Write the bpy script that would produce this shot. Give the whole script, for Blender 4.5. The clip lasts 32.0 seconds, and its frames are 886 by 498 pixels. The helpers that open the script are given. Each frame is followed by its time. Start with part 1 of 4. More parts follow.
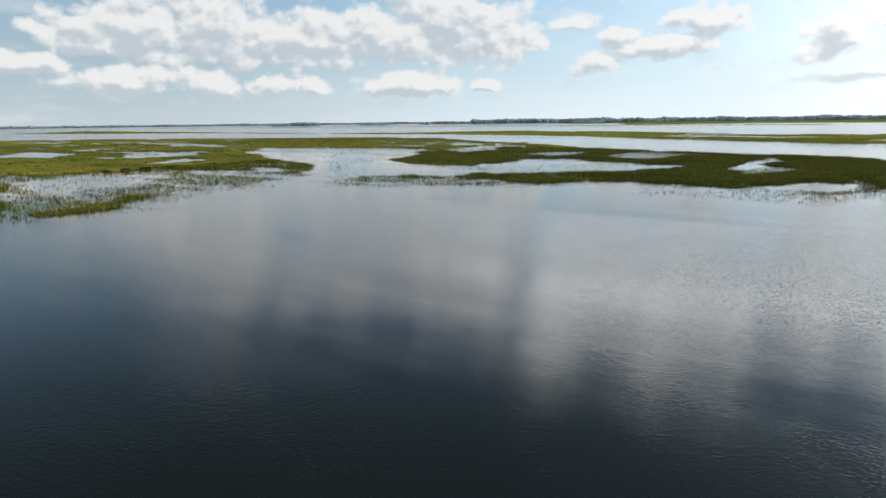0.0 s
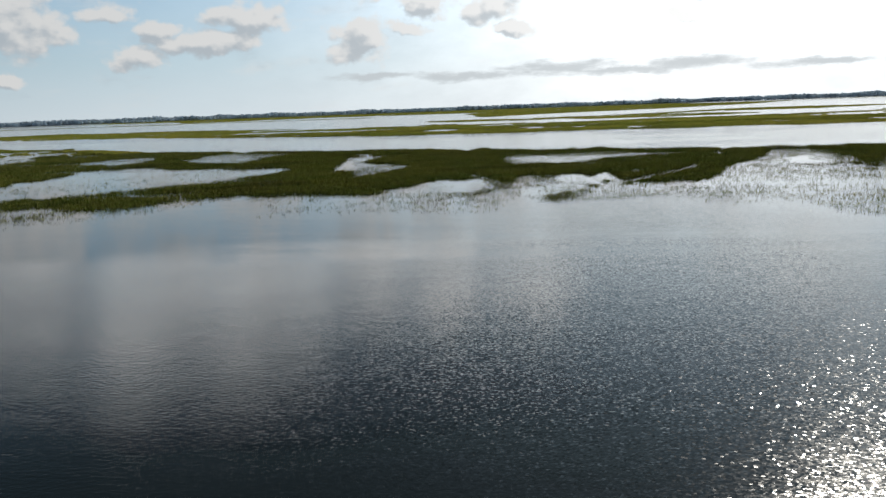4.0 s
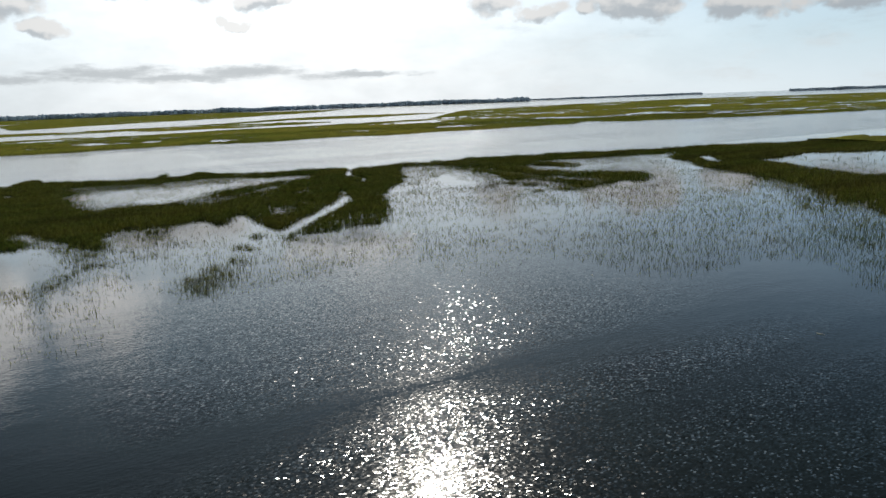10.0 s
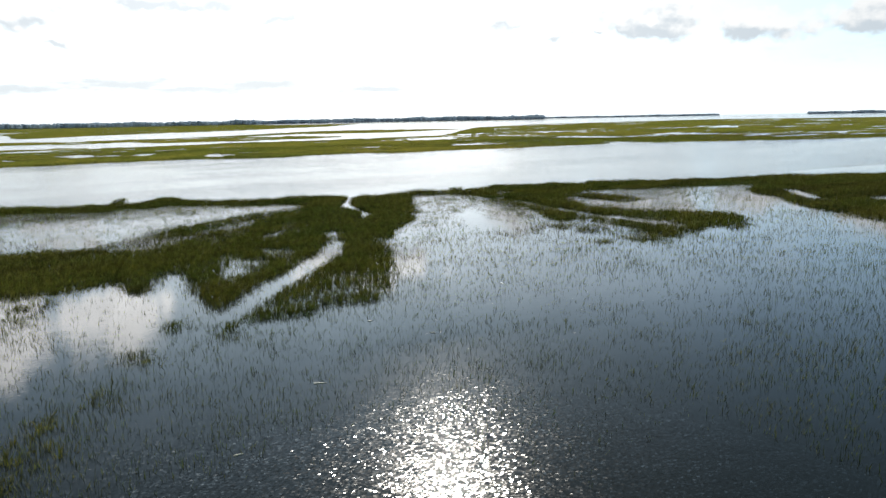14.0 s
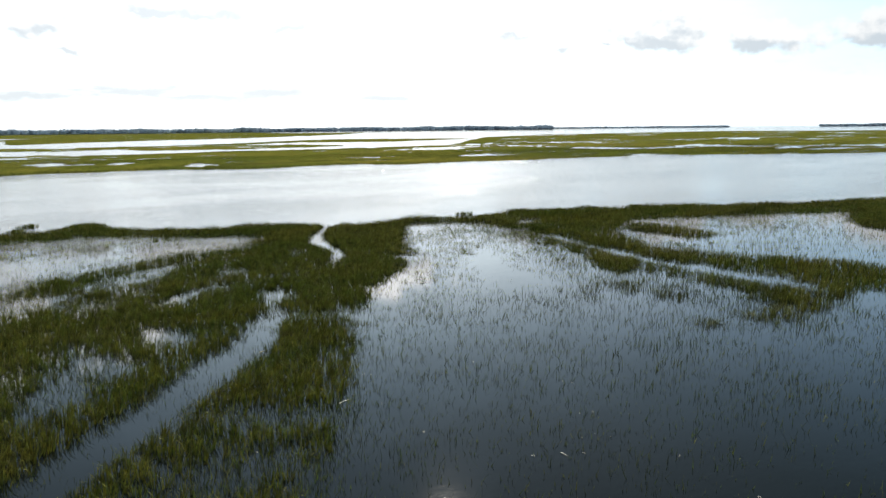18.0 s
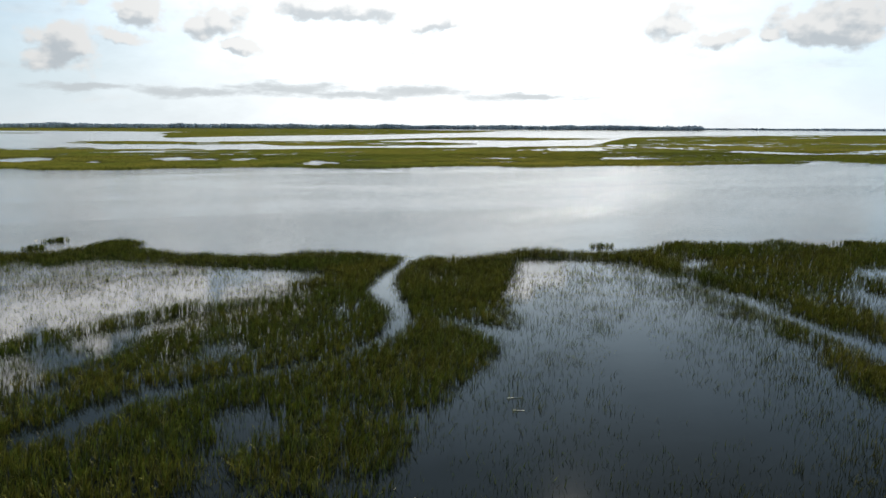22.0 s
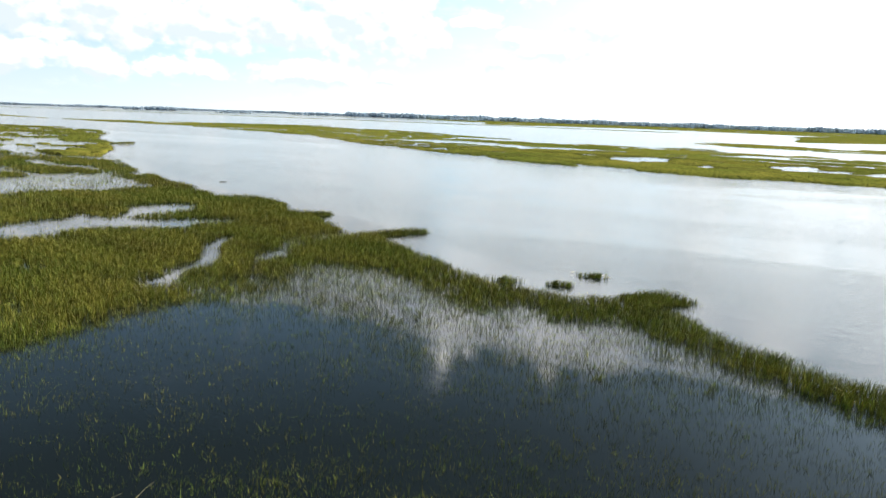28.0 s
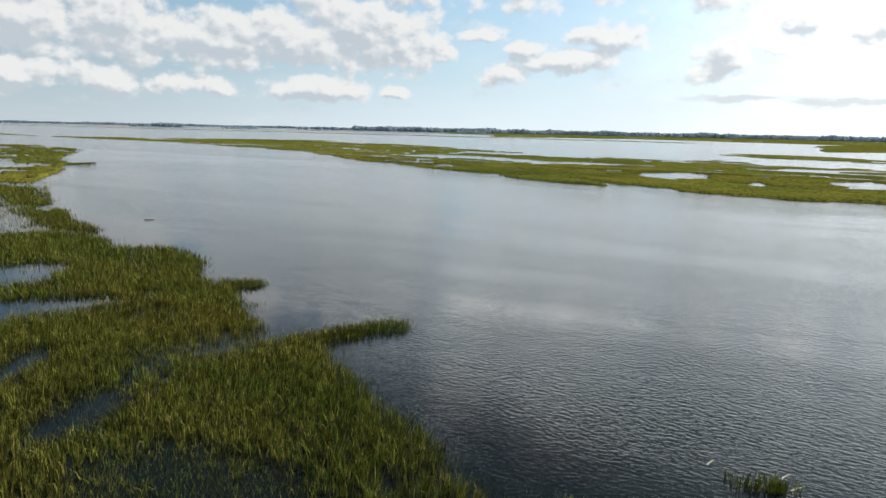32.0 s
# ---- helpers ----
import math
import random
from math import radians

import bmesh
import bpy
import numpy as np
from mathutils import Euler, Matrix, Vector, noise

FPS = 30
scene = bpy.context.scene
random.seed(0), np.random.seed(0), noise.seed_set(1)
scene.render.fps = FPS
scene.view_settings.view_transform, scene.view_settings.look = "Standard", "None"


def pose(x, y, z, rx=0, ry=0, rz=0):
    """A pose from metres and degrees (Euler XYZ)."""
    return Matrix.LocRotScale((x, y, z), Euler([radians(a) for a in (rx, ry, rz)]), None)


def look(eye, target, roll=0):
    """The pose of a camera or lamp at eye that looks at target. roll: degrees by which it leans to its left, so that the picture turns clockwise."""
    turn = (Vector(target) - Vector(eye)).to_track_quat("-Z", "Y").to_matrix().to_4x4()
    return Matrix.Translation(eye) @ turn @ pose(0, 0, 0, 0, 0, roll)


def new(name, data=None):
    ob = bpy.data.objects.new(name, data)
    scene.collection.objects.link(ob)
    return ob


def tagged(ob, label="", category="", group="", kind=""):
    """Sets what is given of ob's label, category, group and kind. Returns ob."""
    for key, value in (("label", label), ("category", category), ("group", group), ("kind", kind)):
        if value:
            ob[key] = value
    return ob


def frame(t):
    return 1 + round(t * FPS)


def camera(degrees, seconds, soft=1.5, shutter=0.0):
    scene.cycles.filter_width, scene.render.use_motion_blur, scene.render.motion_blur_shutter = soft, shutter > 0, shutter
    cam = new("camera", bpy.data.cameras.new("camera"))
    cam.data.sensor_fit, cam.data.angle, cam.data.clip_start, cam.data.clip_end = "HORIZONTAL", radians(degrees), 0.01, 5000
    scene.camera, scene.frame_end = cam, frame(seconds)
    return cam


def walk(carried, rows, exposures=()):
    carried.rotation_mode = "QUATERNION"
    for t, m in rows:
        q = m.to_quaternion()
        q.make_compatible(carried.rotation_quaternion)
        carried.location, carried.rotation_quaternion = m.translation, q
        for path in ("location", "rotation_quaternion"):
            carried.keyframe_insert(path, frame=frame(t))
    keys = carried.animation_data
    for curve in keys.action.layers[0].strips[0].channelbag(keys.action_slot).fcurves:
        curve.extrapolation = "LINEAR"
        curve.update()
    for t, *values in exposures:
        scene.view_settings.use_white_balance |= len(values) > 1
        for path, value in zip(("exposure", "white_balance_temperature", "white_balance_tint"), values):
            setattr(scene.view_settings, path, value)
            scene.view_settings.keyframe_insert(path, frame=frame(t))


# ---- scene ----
cam = camera(64.7, 32.0)
# The drone's path: seconds, place, heading to the left of +y, tilt and roll in degrees.
PATH = [
    (0.0, 15.95, -17.47, 9.31, 39.59, -10.34, -0.66),
    (1.0, 11.19, -13.08, 9.29, 31.67, -10.52, -1.09),
    (2.0, 6.90, -8.15, 9.34, 23.98, -10.79, -1.41),
    (3.0, 3.69, -2.87, 9.31, 14.82, -11.07, -1.73),
    (4.0, 1.19, 1.84, 9.44, 5.00, -11.35, -2.05),
    (6.5, -3.26, 12.98, 10.08, -13.27, -11.80, -2.62),
    (7.0, -3.35, 15.52, 10.21, -16.92, -11.93, -2.68),
    (7.5, -3.22, 18.29, 10.31, -21.10, -12.11, -2.55),
    (8.0, -3.03, 21.03, 10.34, -25.39, -12.23, -2.56),
    (8.5, -2.95, 24.11, 10.28, -29.66, -12.29, -2.47),
    (9.0, -2.18, 26.17, 10.40, -29.60, -12.22, -2.36),
    (10.0, -0.66, 31.13, 10.47, -29.33, -11.90, -2.11),
    (11.0, 1.56, 36.34, 10.43, -29.08, -11.46, -1.93),
    (12.0, 4.18, 41.67, 10.24, -28.76, -11.08, -1.84),
    (13.0, 6.88, 46.71, 10.32, -28.58, -10.80, -1.34),
    (14.0, 9.73, 51.99, 10.26, -28.45, -10.60, -1.03),
    (14.5, 11.21, 54.59, 10.18, -28.31, -10.49, -0.85),
    (16.5, 16.93, 64.49, 9.85, -27.97, -9.95, -0.73),
    (18.0, 20.83, 71.97, 9.80, -27.92, -9.83, -0.54),
    (19.0, 23.61, 76.93, 9.79, -27.76, -9.64, -0.46),
    (20.0, 26.31, 81.91, 9.76, -27.76, -9.59, -0.34),
    (20.5, 27.64, 84.31, 9.73, -27.46, -9.62, -0.33),
    (21.0, 28.89, 86.42, 9.76, -26.08, -9.72, -0.17),
    (21.5, 29.98, 88.27, 9.79, -22.88, -9.82, -0.05),
    (22.0, 31.05, 90.05, 9.79, -16.80, -9.94, 0.29),
    (22.5, 31.95, 91.63, 9.80, -10.54, -10.11, 0.76),
    (23.0, 32.73, 93.05, 9.79, -4.19, -10.25, 1.33),
    (23.5, 33.38, 94.41, 9.73, 2.17, -10.40, 1.78),
    (24.0, 33.95, 95.64, 9.78, 8.58, -10.68, 2.04),
    (24.5, 34.37, 96.97, 9.86, 14.86, -11.05, 2.27),
    (25.0, 34.57, 98.41, 9.96, 20.97, -11.26, 2.37),
    (25.5, 34.79, 100.13, 10.01, 26.00, -11.37, 2.56),
    (26.0, 34.62, 102.14, 10.09, 28.17, -11.34, 2.51),
    (26.5, 34.15, 104.27, 10.14, 29.64, -11.26, 2.47),
    (28.5, 30.00, 114.58, 10.20, 31.22, -10.61, 1.90),
    (29.0, 28.40, 117.33, 10.23, 31.00, -10.44, 1.78),
    (30.0, 25.23, 123.12, 10.23, 30.98, -10.21, 1.38),
    (30.5, 23.52, 126.04, 10.18, 30.91, -10.02, 1.29),
    (32.0, 18.42, 134.64, 10.15, 31.93, -9.72, 1.22),
]
EXPOSURE = [(0.0, 0.4), (2.5, 0.3), (4.0, 0.0), (8.5, -0.2), (10.0, -0.15), (13.0, 0.35), (17.0, 0.58), (19.0, 0.4), (21.5, 0.2), (23.0, -0.15), (24.5, 0.35), (26.0, 1.0), (28.5, 1.08), (30.0, 0.9), (32.0, 0.4)]
walk(cam, [(t, pose(x, y, z, 90 + tilt, 0, yaw) @ pose(0, 0, 0, 0, 0, roll)) for t, x, y, z, yaw, tilt, roll in PATH], EXPOSURE)

# ---- light: one sun ahead of the flight, a hazy sky with broken cumulus ----
SUN_AZ, SUN_EL = -28.0, 33.0  # degrees to the left of +y, degrees up
SUN_DIR = Vector((-math.sin(radians(SUN_AZ)) * math.cos(radians(SUN_EL)), math.cos(radians(SUN_AZ)) * math.cos(radians(SUN_EL)), math.sin(radians(SUN_EL))))
sun = new("sun", bpy.data.lights.new("sun", "SUN"))
sun.data.energy, sun.data.angle, sun.data.color = 3.9, radians(0.53), (1.0, 0.94, 0.84)
sun.matrix_world = look(SUN_DIR * 100, (0, 0, 0))

world = bpy.data.worlds.new("sky")
scene.world = world
world.use_nodes = True


class Nodes:
    """Short hand for building a node tree."""

    def __init__(self, tree):
        self.tree = tree
        tree.nodes.clear()

    def add(self, kind, **values):
        n = self.tree.nodes.new(kind)
        for k, v in values.items():
            setattr(n, k, v)
        return n

    def set(self, socket, v):
        if isinstance(v, bpy.types.NodeSocket):
            self.tree.links.new(v, socket)
        else:
            socket.default_value = v

    def math(self, op, a, b=0.0, c=0.0, clamp=False):
        n = self.add("ShaderNodeMath", operation=op, use_clamp=clamp)
        for s, v in zip(n.inputs, (a, b, c)):
            self.set(s, v)
        return n.outputs[0]

    def vec(self, op, a, b=(0, 0, 0), scale=1.0):
        n = self.add("ShaderNodeVectorMath", operation=op)
        self.set(n.inputs[0], a)
        self.set(n.inputs[1], b)
        if op == "SCALE":
            self.set(n.inputs[3], scale)
        return n.outputs["Value"] if op in ("LENGTH", "DOT_PRODUCT") else n.outputs["Vector"]

    def mix(self, f, a, b, blend="MIX"):
        n = self.add("ShaderNodeMix", data_type="RGBA", blend_type=blend)
        self.set(n.inputs[0], f)
        self.set(n.inputs[6], a)
        self.set(n.inputs[7], b)
        return n.outputs[2]

    def noise(self, vector, scale, detail=4.0, rough=0.55, out="Fac", warp=0.0):
        n = self.add("ShaderNodeTexNoise")
        self.set(n.inputs["Vector"], vector)
        n.inputs["Scale"].default_value, n.inputs["Detail"].default_value = scale, detail
        n.inputs["Roughness"].default_value, n.inputs["Distortion"].default_value = rough, warp
        return n.outputs[out]

    def ramp(self, f, stops):
        n = self.add("ShaderNodeValToRGB")
        while len(n.color_ramp.elements) < len(stops):
            n.color_ramp.elements.new(0.5)
        for e, (p, c) in zip(n.color_ramp.elements, stops):
            e.position, e.color = p, (*c, 1) if len(c) == 3 else c
        self.set(n.inputs[0], f)
        return n.outputs[0]

    def step(self, v, lo, hi):
        n = self.add("ShaderNodeMapRange", interpolation_type="SMOOTHSTEP")
        self.set(n.inputs[0], v)
        n.inputs[1].default_value, n.inputs[2].default_value = lo, hi
        return n.outputs[0]


# Cumulus: degrees left of +y, degrees up, half width, half height.
CLOUDS_UP_RIVER = [
    (61.9, 6.8, 4.2, 2.6), (57.2, 7.0, 3.7, 2.5), (54.0, 6.2, 4.2, 2.1), (48.9, 6.3, 4.6, 2.0), (44.0, 6.3, 4.2, 2.2), (39.1, 7.2, 4.6, 2.9), (35.1, 6.7, 3.2, 2.3),
    (66.0, 5.8, 3.0, 1.9), (69.5, 4.4, 3.2, 0.8), (63.5, 3.1, 3.9, 1.2), (57.5, 2.9, 1.9, 1.2), (52.9, 2.7, 1.6, 0.9), (49.5, 2.7, 1.7, 0.8), (42.3, 2.8, 4.2, 0.9), (36.2, 2.6, 1.2, 0.5),
]
CLOUDS_MIDDLE = [
    (28.4, 7.3, 2.1, 1.0), (26.0, 6.4, 1.9, 0.8), (28.0, 4.3, 2.1, 1.0), (22.5, 5.4, 4.2, 1.0), (19.4, 7.1, 2.6, 1.3), (10.8, 5.2, 2.4, 1.8),
    (6.2, 7.9, 1.8, 1.1), (1.1, 7.6, 2.8, 1.3), (7.7, 6.2, 1.9, 0.7), (-1.3, 5.8, 1.4, 0.6), (-8.4, 9.0, 6.0, 1.3), (-16.1, 8.1, 2.1, 1.0), (-13.2, 6.5, 0.7, 0.5), (-14.3, 6.1, 0.9, 0.5),
]
CLOUDS_DOWN_RIVER = [(-34.0, 7.7, 2.1, 1.4), (-37.5, 6.4, 1.9, 0.9), (-40.9, 6.5, 0.9, 0.6), (-45.5, 7.0, 4.4, 1.7), (-52.0, 6.0, 3.0, 1.3), (-60.0, 6.5, 4.0, 1.6)]
# The taller bank above them, that the water mirrors.
CLOUDS_ABOVE = [
    (57.5, 11.4, 4.5, 3.0), (49, 12.2, 5, 3.6), (42.5, 11.8, 4, 3.4), (37, 11.6, 4, 4.0), (30.5, 14.2, 3.4, 4.8),
    (26, 13.0, 4, 4.2), (22, 14.4, 3.6, 4.8), (17.5, 13.6, 3.4, 5.0), (11.5, 12.2, 4.5, 4.0), (4.8, 13.6, 3.4, 4.6), (-2.0, 14.0, 4.0, 2.6), (-22, 11.5, 5, 2.2),
]
# Flat grey cloud low under the sun.
STREAKS = [(-4.5, 2.9, 6.5, 0.7), (-9.5, 2.5, 6.0, 0.5), (2.5, 2.5, 6.5, 0.5), (-14.5, 2.8, 5.0, 0.7), (-23.0, 2.3, 6.0, 0.4), (10, 2.7, 4.5, 0.35)]
w = Nodes(world.node_tree)
sky = w.add("ShaderNodeTexSky", sky_type="NISHITA", sun_disc=False, sun_elevation=radians(SUN_EL), sun_rotation=radians(-SUN_AZ))
sky.air_density, sky.dust_density, sky.ozone_density, sky.altitude = 1.0, 2.2, 1.0, 10.0
way = w.vec("NORMALIZE", w.add("ShaderNodeTexCoord").outputs["Generated"])
sep = w.add("ShaderNodeSeparateXYZ")
w.set(sep.inputs[0], way)
az = w.math("MULTIPLY", w.math("ARCTAN2", w.math("MULTIPLY", sep.outputs[0], -1.0), sep.outputs[1]), 57.2958)
el = w.math("MULTIPLY", w.math("ARCSINE", sep.outputs[2]), 57.2958)
place = w.add("ShaderNodeCombineXYZ")
w.set(place.inputs[0], az)
w.set(place.inputs[1], el)


def billow(p, octaves):
    """Rounded puffs heaped on one another."""
    total = 0.0
    for k in range(octaves):
        cell = w.add("ShaderNodeTexVoronoi", voronoi_dimensions="2D")
        cell.inputs["Scale"].default_value = (0.38, 0.9, 2.1, 4.8)[k]
        w.set(cell.inputs["Vector"], p)
        total = w.math("MULTIPLY_ADD", w.math("SUBTRACT", 0.42, cell.outputs["Distance"]), (0.75, 0.42, 0.18, 0.06)[k], total)
    return total


def thickness(p, octaves):
    """How much cloud stands at a place of the sky, in degrees."""
    warp = w.vec("SUBTRACT", w.noise(p, 0.35, 4.0, 0.6, "Color"), (0.5, 0.5, 0.5))
    warped = w.vec("ADD", p, w.vec("MULTIPLY", warp, (3.4, 1.6, 0)))
    total = -1.0
    for caz, cel, hw, hh, full in [(*c, 1.12) for c in CLOUDS_UP_RIVER] + [(*c, 1.0) for c in CLOUDS_MIDDLE + CLOUDS_DOWN_RIVER + CLOUDS_ABOVE]:
        off = w.vec("MULTIPLY", w.vec("SUBTRACT", warped, (caz, cel, 0)), (0.86 / hw, 0.86 / hh, 0))
        off = w.vec("MAXIMUM", off, w.vec("MULTIPLY", off, (-1.0, -1.25, 0)))
        total = w.math("MAXIMUM", total, w.math("SUBTRACT", full, w.vec("LENGTH", off)))
    ragged = w.math("SUBTRACT", w.noise(w.vec("MULTIPLY", p, (0.5, 0.8, 1)), 1.0, 8.0, 0.62), 0.5)
    puffs = billow(w.vec("ADD", w.vec("MULTIPLY", p, (0.75, 1, 1)), w.vec("SCALE", warp, scale=0.6)), octaves)
    return w.math("ADD", total, w.math("MULTIPLY_ADD", ragged, 0.6, puffs))


here = thickness(place.outputs[0], 4)
above = thickness(w.vec("ADD", place.outputs[0], (-0.35, 0.6, 0)), 3)
bent = w.vec("ADD", place.outputs[0], w.vec("MULTIPLY", w.vec("SUBTRACT", w.noise(w.vec("MULTIPLY", place.outputs[0], (0.5, 1.2, 1)), 0.8, 6.0, 0.62, "Color"), (0.5, 0.5, 0.5)), (4.0, 1.1, 0)))
streaks = -1.0
for caz, cel, hw, hh in STREAKS:
    off = w.vec("MULTIPLY", w.vec("SUBTRACT", bent, (caz, cel, 0)), (1 / hw, 1 / hh, 0))
    streaks = w.math("MAXIMUM", streaks, w.math("SUBTRACT", 1.0, w.vec("LENGTH", off)))
streaks = w.step(w.math("MULTIPLY_ADD", w.math("SUBTRACT", w.noise(w.vec("MULTIPLY", place.outputs[0], (0.35, 1.6, 1)), 1.0, 6.0, 0.6), 0.5), 1.5, streaks), -0.05, 0.75)
# Scattered cloud over the rest of the sky, in a layer overhead.
flat = w.vec("MULTIPLY", w.vec("SCALE", way, scale=w.math("DIVIDE", 1.0, w.math("MAXIMUM", w.math("ADD", sep.outputs[2], 0.12), 0.05))), (1, 1, 0))
high = w.math("MULTIPLY", w.step(w.noise(flat, 0.9, 6.0, 0.6), 0.5, 0.75), w.step(sep.outputs[2], 0.5, 0.7))
wisp = w.math("MULTIPLY", w.step(w.noise(w.vec("MULTIPLY", place.outputs[0], (0.12, 0.4, 1)), 1.0, 7.0, 0.62), 0.5, 0.78), w.step(el, 15.0, 6.0))
puff = w.math("MAXIMUM", w.step(here, -0.08, 0.42), w.math("MAXIMUM", w.math("MULTIPLY", high, 0.5), w.math("MULTIPLY", wisp, 0.5)))
# Clear sky by height, and the white haze below the sun.
up = w.math("DIVIDE", w.math("MAXIMUM", el, 0.0), 90.0)
clear = w.ramp(up, [(0.0, (0.68, 0.78, 0.84)), (0.045, (0.50, 0.66, 0.75)), (0.11, (0.34, 0.54, 0.72)), (0.16, (0.20, 0.34, 0.50)), (0.21, (0.12, 0.21, 0.31)), (0.28, (0.055, 0.095, 0.14)), (1.0, (0.04, 0.07, 0.12))])
clear = w.vec("ADD", w.vec("SCALE", clear, scale=w.math("ADD", w.math("MULTIPLY_ADD", w.step(az, -22.0, -52.0), 0.28, 0.60), w.math("MULTIPLY", w.step(az, 66.0, 24.0), 0.25))), w.vec("SCALE", sky.outputs[0], scale=0.004))
side = w.math("DIVIDE", w.math("SUBTRACT", az, SUN_AZ + 10), 27.0)
sunward = w.math("EXPONENT", w.math("MULTIPLY", w.math("MULTIPLY", side, side), -1.0))
bright = w.ramp(up, [(0.0, (0.92, 0.96, 0.98)), (0.03, (1.02, 1.06, 1.08)), (0.07, (1.2, 1.28, 1.32)), (0.1, (1.3, 1.44, 1.52)), (0.145, (1.1, 1.28, 1.40)), (0.18, (0.74, 0.94, 1.10)), (0.23, (0.46, 0.62, 0.77)), (0.30, (0.29, 0.39, 0.50)), (0.38, (0.17, 0.23, 0.30)), (0.6, (0.05, 0.065, 0.10)), (1.0, (0.04, 0.07, 0.12))])
mottle = w.math("MULTIPLY_ADD", w.noise(w.vec("MULTIPLY", place.outputs[0], (0.14, 0.3, 1)), 1.0, 6.0, 0.6), 0.7, 0.75)
bright = w.vec("SCALE", bright, scale=mottle)
lit = w.mix(sunward, clear, bright)
shade = w.step(w.math("MULTIPLY_ADD", w.math("SUBTRACT", above, here), 1.3, w.math("MULTIPLY", above, 0.7)), -0.2, 1.0)
over = w.step(el, 10.0, 12.5)  # the bank overhead stands against the light
shade = w.math("MULTIPLY", shade, w.math("MULTIPLY_ADD", over, -0.75, 1.0))
cloud = w.mix(shade, w.vec("SCALE", (1.0, 1.0, 0.99), scale=w.math("MULTIPLY_ADD", w.math("MULTIPLY", over, w.math("MULTIPLY_ADD", w.step(az, 48.0, 30.0), 0.8, 0.2)), 1.3, w.math("MULTIPLY_ADD", sunward, 0.32, 0.66))), w.mix(sunward, (0.41, 0.455, 0.495, 1), (0.60, 0.64, 0.67, 1)))
final = w.mix(w.math("MULTIPLY", puff, 0.93), w.mix(w.math("MULTIPLY", streaks, 0.8), lit, (0.52, 0.56, 0.585, 1)), cloud)
bg = w.add("ShaderNodeBackground")
w.set(bg.inputs[0], final)
bg.inputs[1].default_value = 1.0
w.set(w.add("ShaderNodeOutputWorld").inputs[0], bg.outputs[0])
# ---- materials ----
def material(name):
    m = bpy.data.materials.new(name)
    m.use_nodes = True
    return m, Nodes(m.node_tree)


def finish(n, shader):
    n.set(n.add("ShaderNodeOutputMaterial").inputs[0], shader)


def principled(n, colour, rough, spec=0.5, normal=None, ior=None):
    p = n.add("ShaderNodeBsdfPrincipled")
    n.set(p.inputs["Base Color"], colour)
    n.set(p.inputs["Roughness"], rough)
    p.inputs["Specular IOR Level"].default_value = spec
    if ior:
        p.inputs["IOR"].default_value = ior
    if normal is not None:
        n.set(p.inputs["Normal"], normal)
    return p


def bump(n, height, strength, distance, normal=None):
    b = n.add("ShaderNodeBump")
    n.set(b.inputs["Height"], height)
    n.set(b.inputs["Strength"], strength)
    b.inputs["Distance"].default_value = distance
    if normal is not None:
        n.set(b.inputs["Normal"], normal)
    return b.outputs[0]


def grass_material(name, young, ripe, straw, glow=0.06):
    """Blades: colour drifts over the marsh in patches and from blade to blade."""
    m, n = material(name)
    at = n.add("ShaderNodeTexCoord").outputs["Object"]
    long = n.vec("MULTIPLY", at, (0.07, 0.2, 1))
    patch = n.noise(long, 1.0, 5.0, 0.62)
    fine = n.noise(at, 0.9, 3.0, 0.6)
    each = n.add("ShaderNodeNewGeometry").outputs["Random Per Island"]
    tone = n.math("ADD", n.math("MULTIPLY", patch, 1.3), n.math("MULTIPLY_ADD", each, 0.5, n.math("MULTIPLY", fine, 0.35)))
    colour = n.mix(n.step(tone, 0.8, 1.35), (*young, 1), (*ripe, 1))
    wet = n.step(n.noise(n.vec("MULTIPLY", at, (0.04, 0.11, 1)), 1.3, 5.0, 0.65), 0.52, 0.62)
    colour = n.mix(n.math("MULTIPLY", wet, 0.55), colour, (0.055, 0.05, 0.012, 1))
    colour = n.vec("SCALE", colour, scale=n.math("MULTIPLY", n.math("MULTIPLY_ADD", n.math("FRACT", n.math("MULTIPLY", each, 17.0)), 0.9, 0.55), n.math("MULTIPLY_ADD", n.step(n.noise(at, 2.6, 2.0, 0.5), 0.3, 0.7), 1.2, 0.45)))
    colour = n.mix(n.step(each, 0.975, 0.995), colour, (*straw, 1))
    p = principled(n, colour, 0.75, 0.06)
    t = n.add("ShaderNodeBsdfTranslucent")
    n.set(t.inputs[0], colour)
    s = n.add("ShaderNodeMixShader")
    s.inputs[0].default_value = glow
    n.set(s.inputs[1], p.outputs[0])
    n.set(s.inputs[2], t.outputs[0])
    finish(n, s.outputs[0])
    return m


GRASS = grass_material("marsh grass", (0.104, 0.134, 0.020), (0.215, 0.190, 0.034), (0.34, 0.28, 0.10))
DROWNED = grass_material("drowned grass", (0.11, 0.15, 0.026), (0.20, 0.18, 0.036), (0.25, 0.22, 0.09))

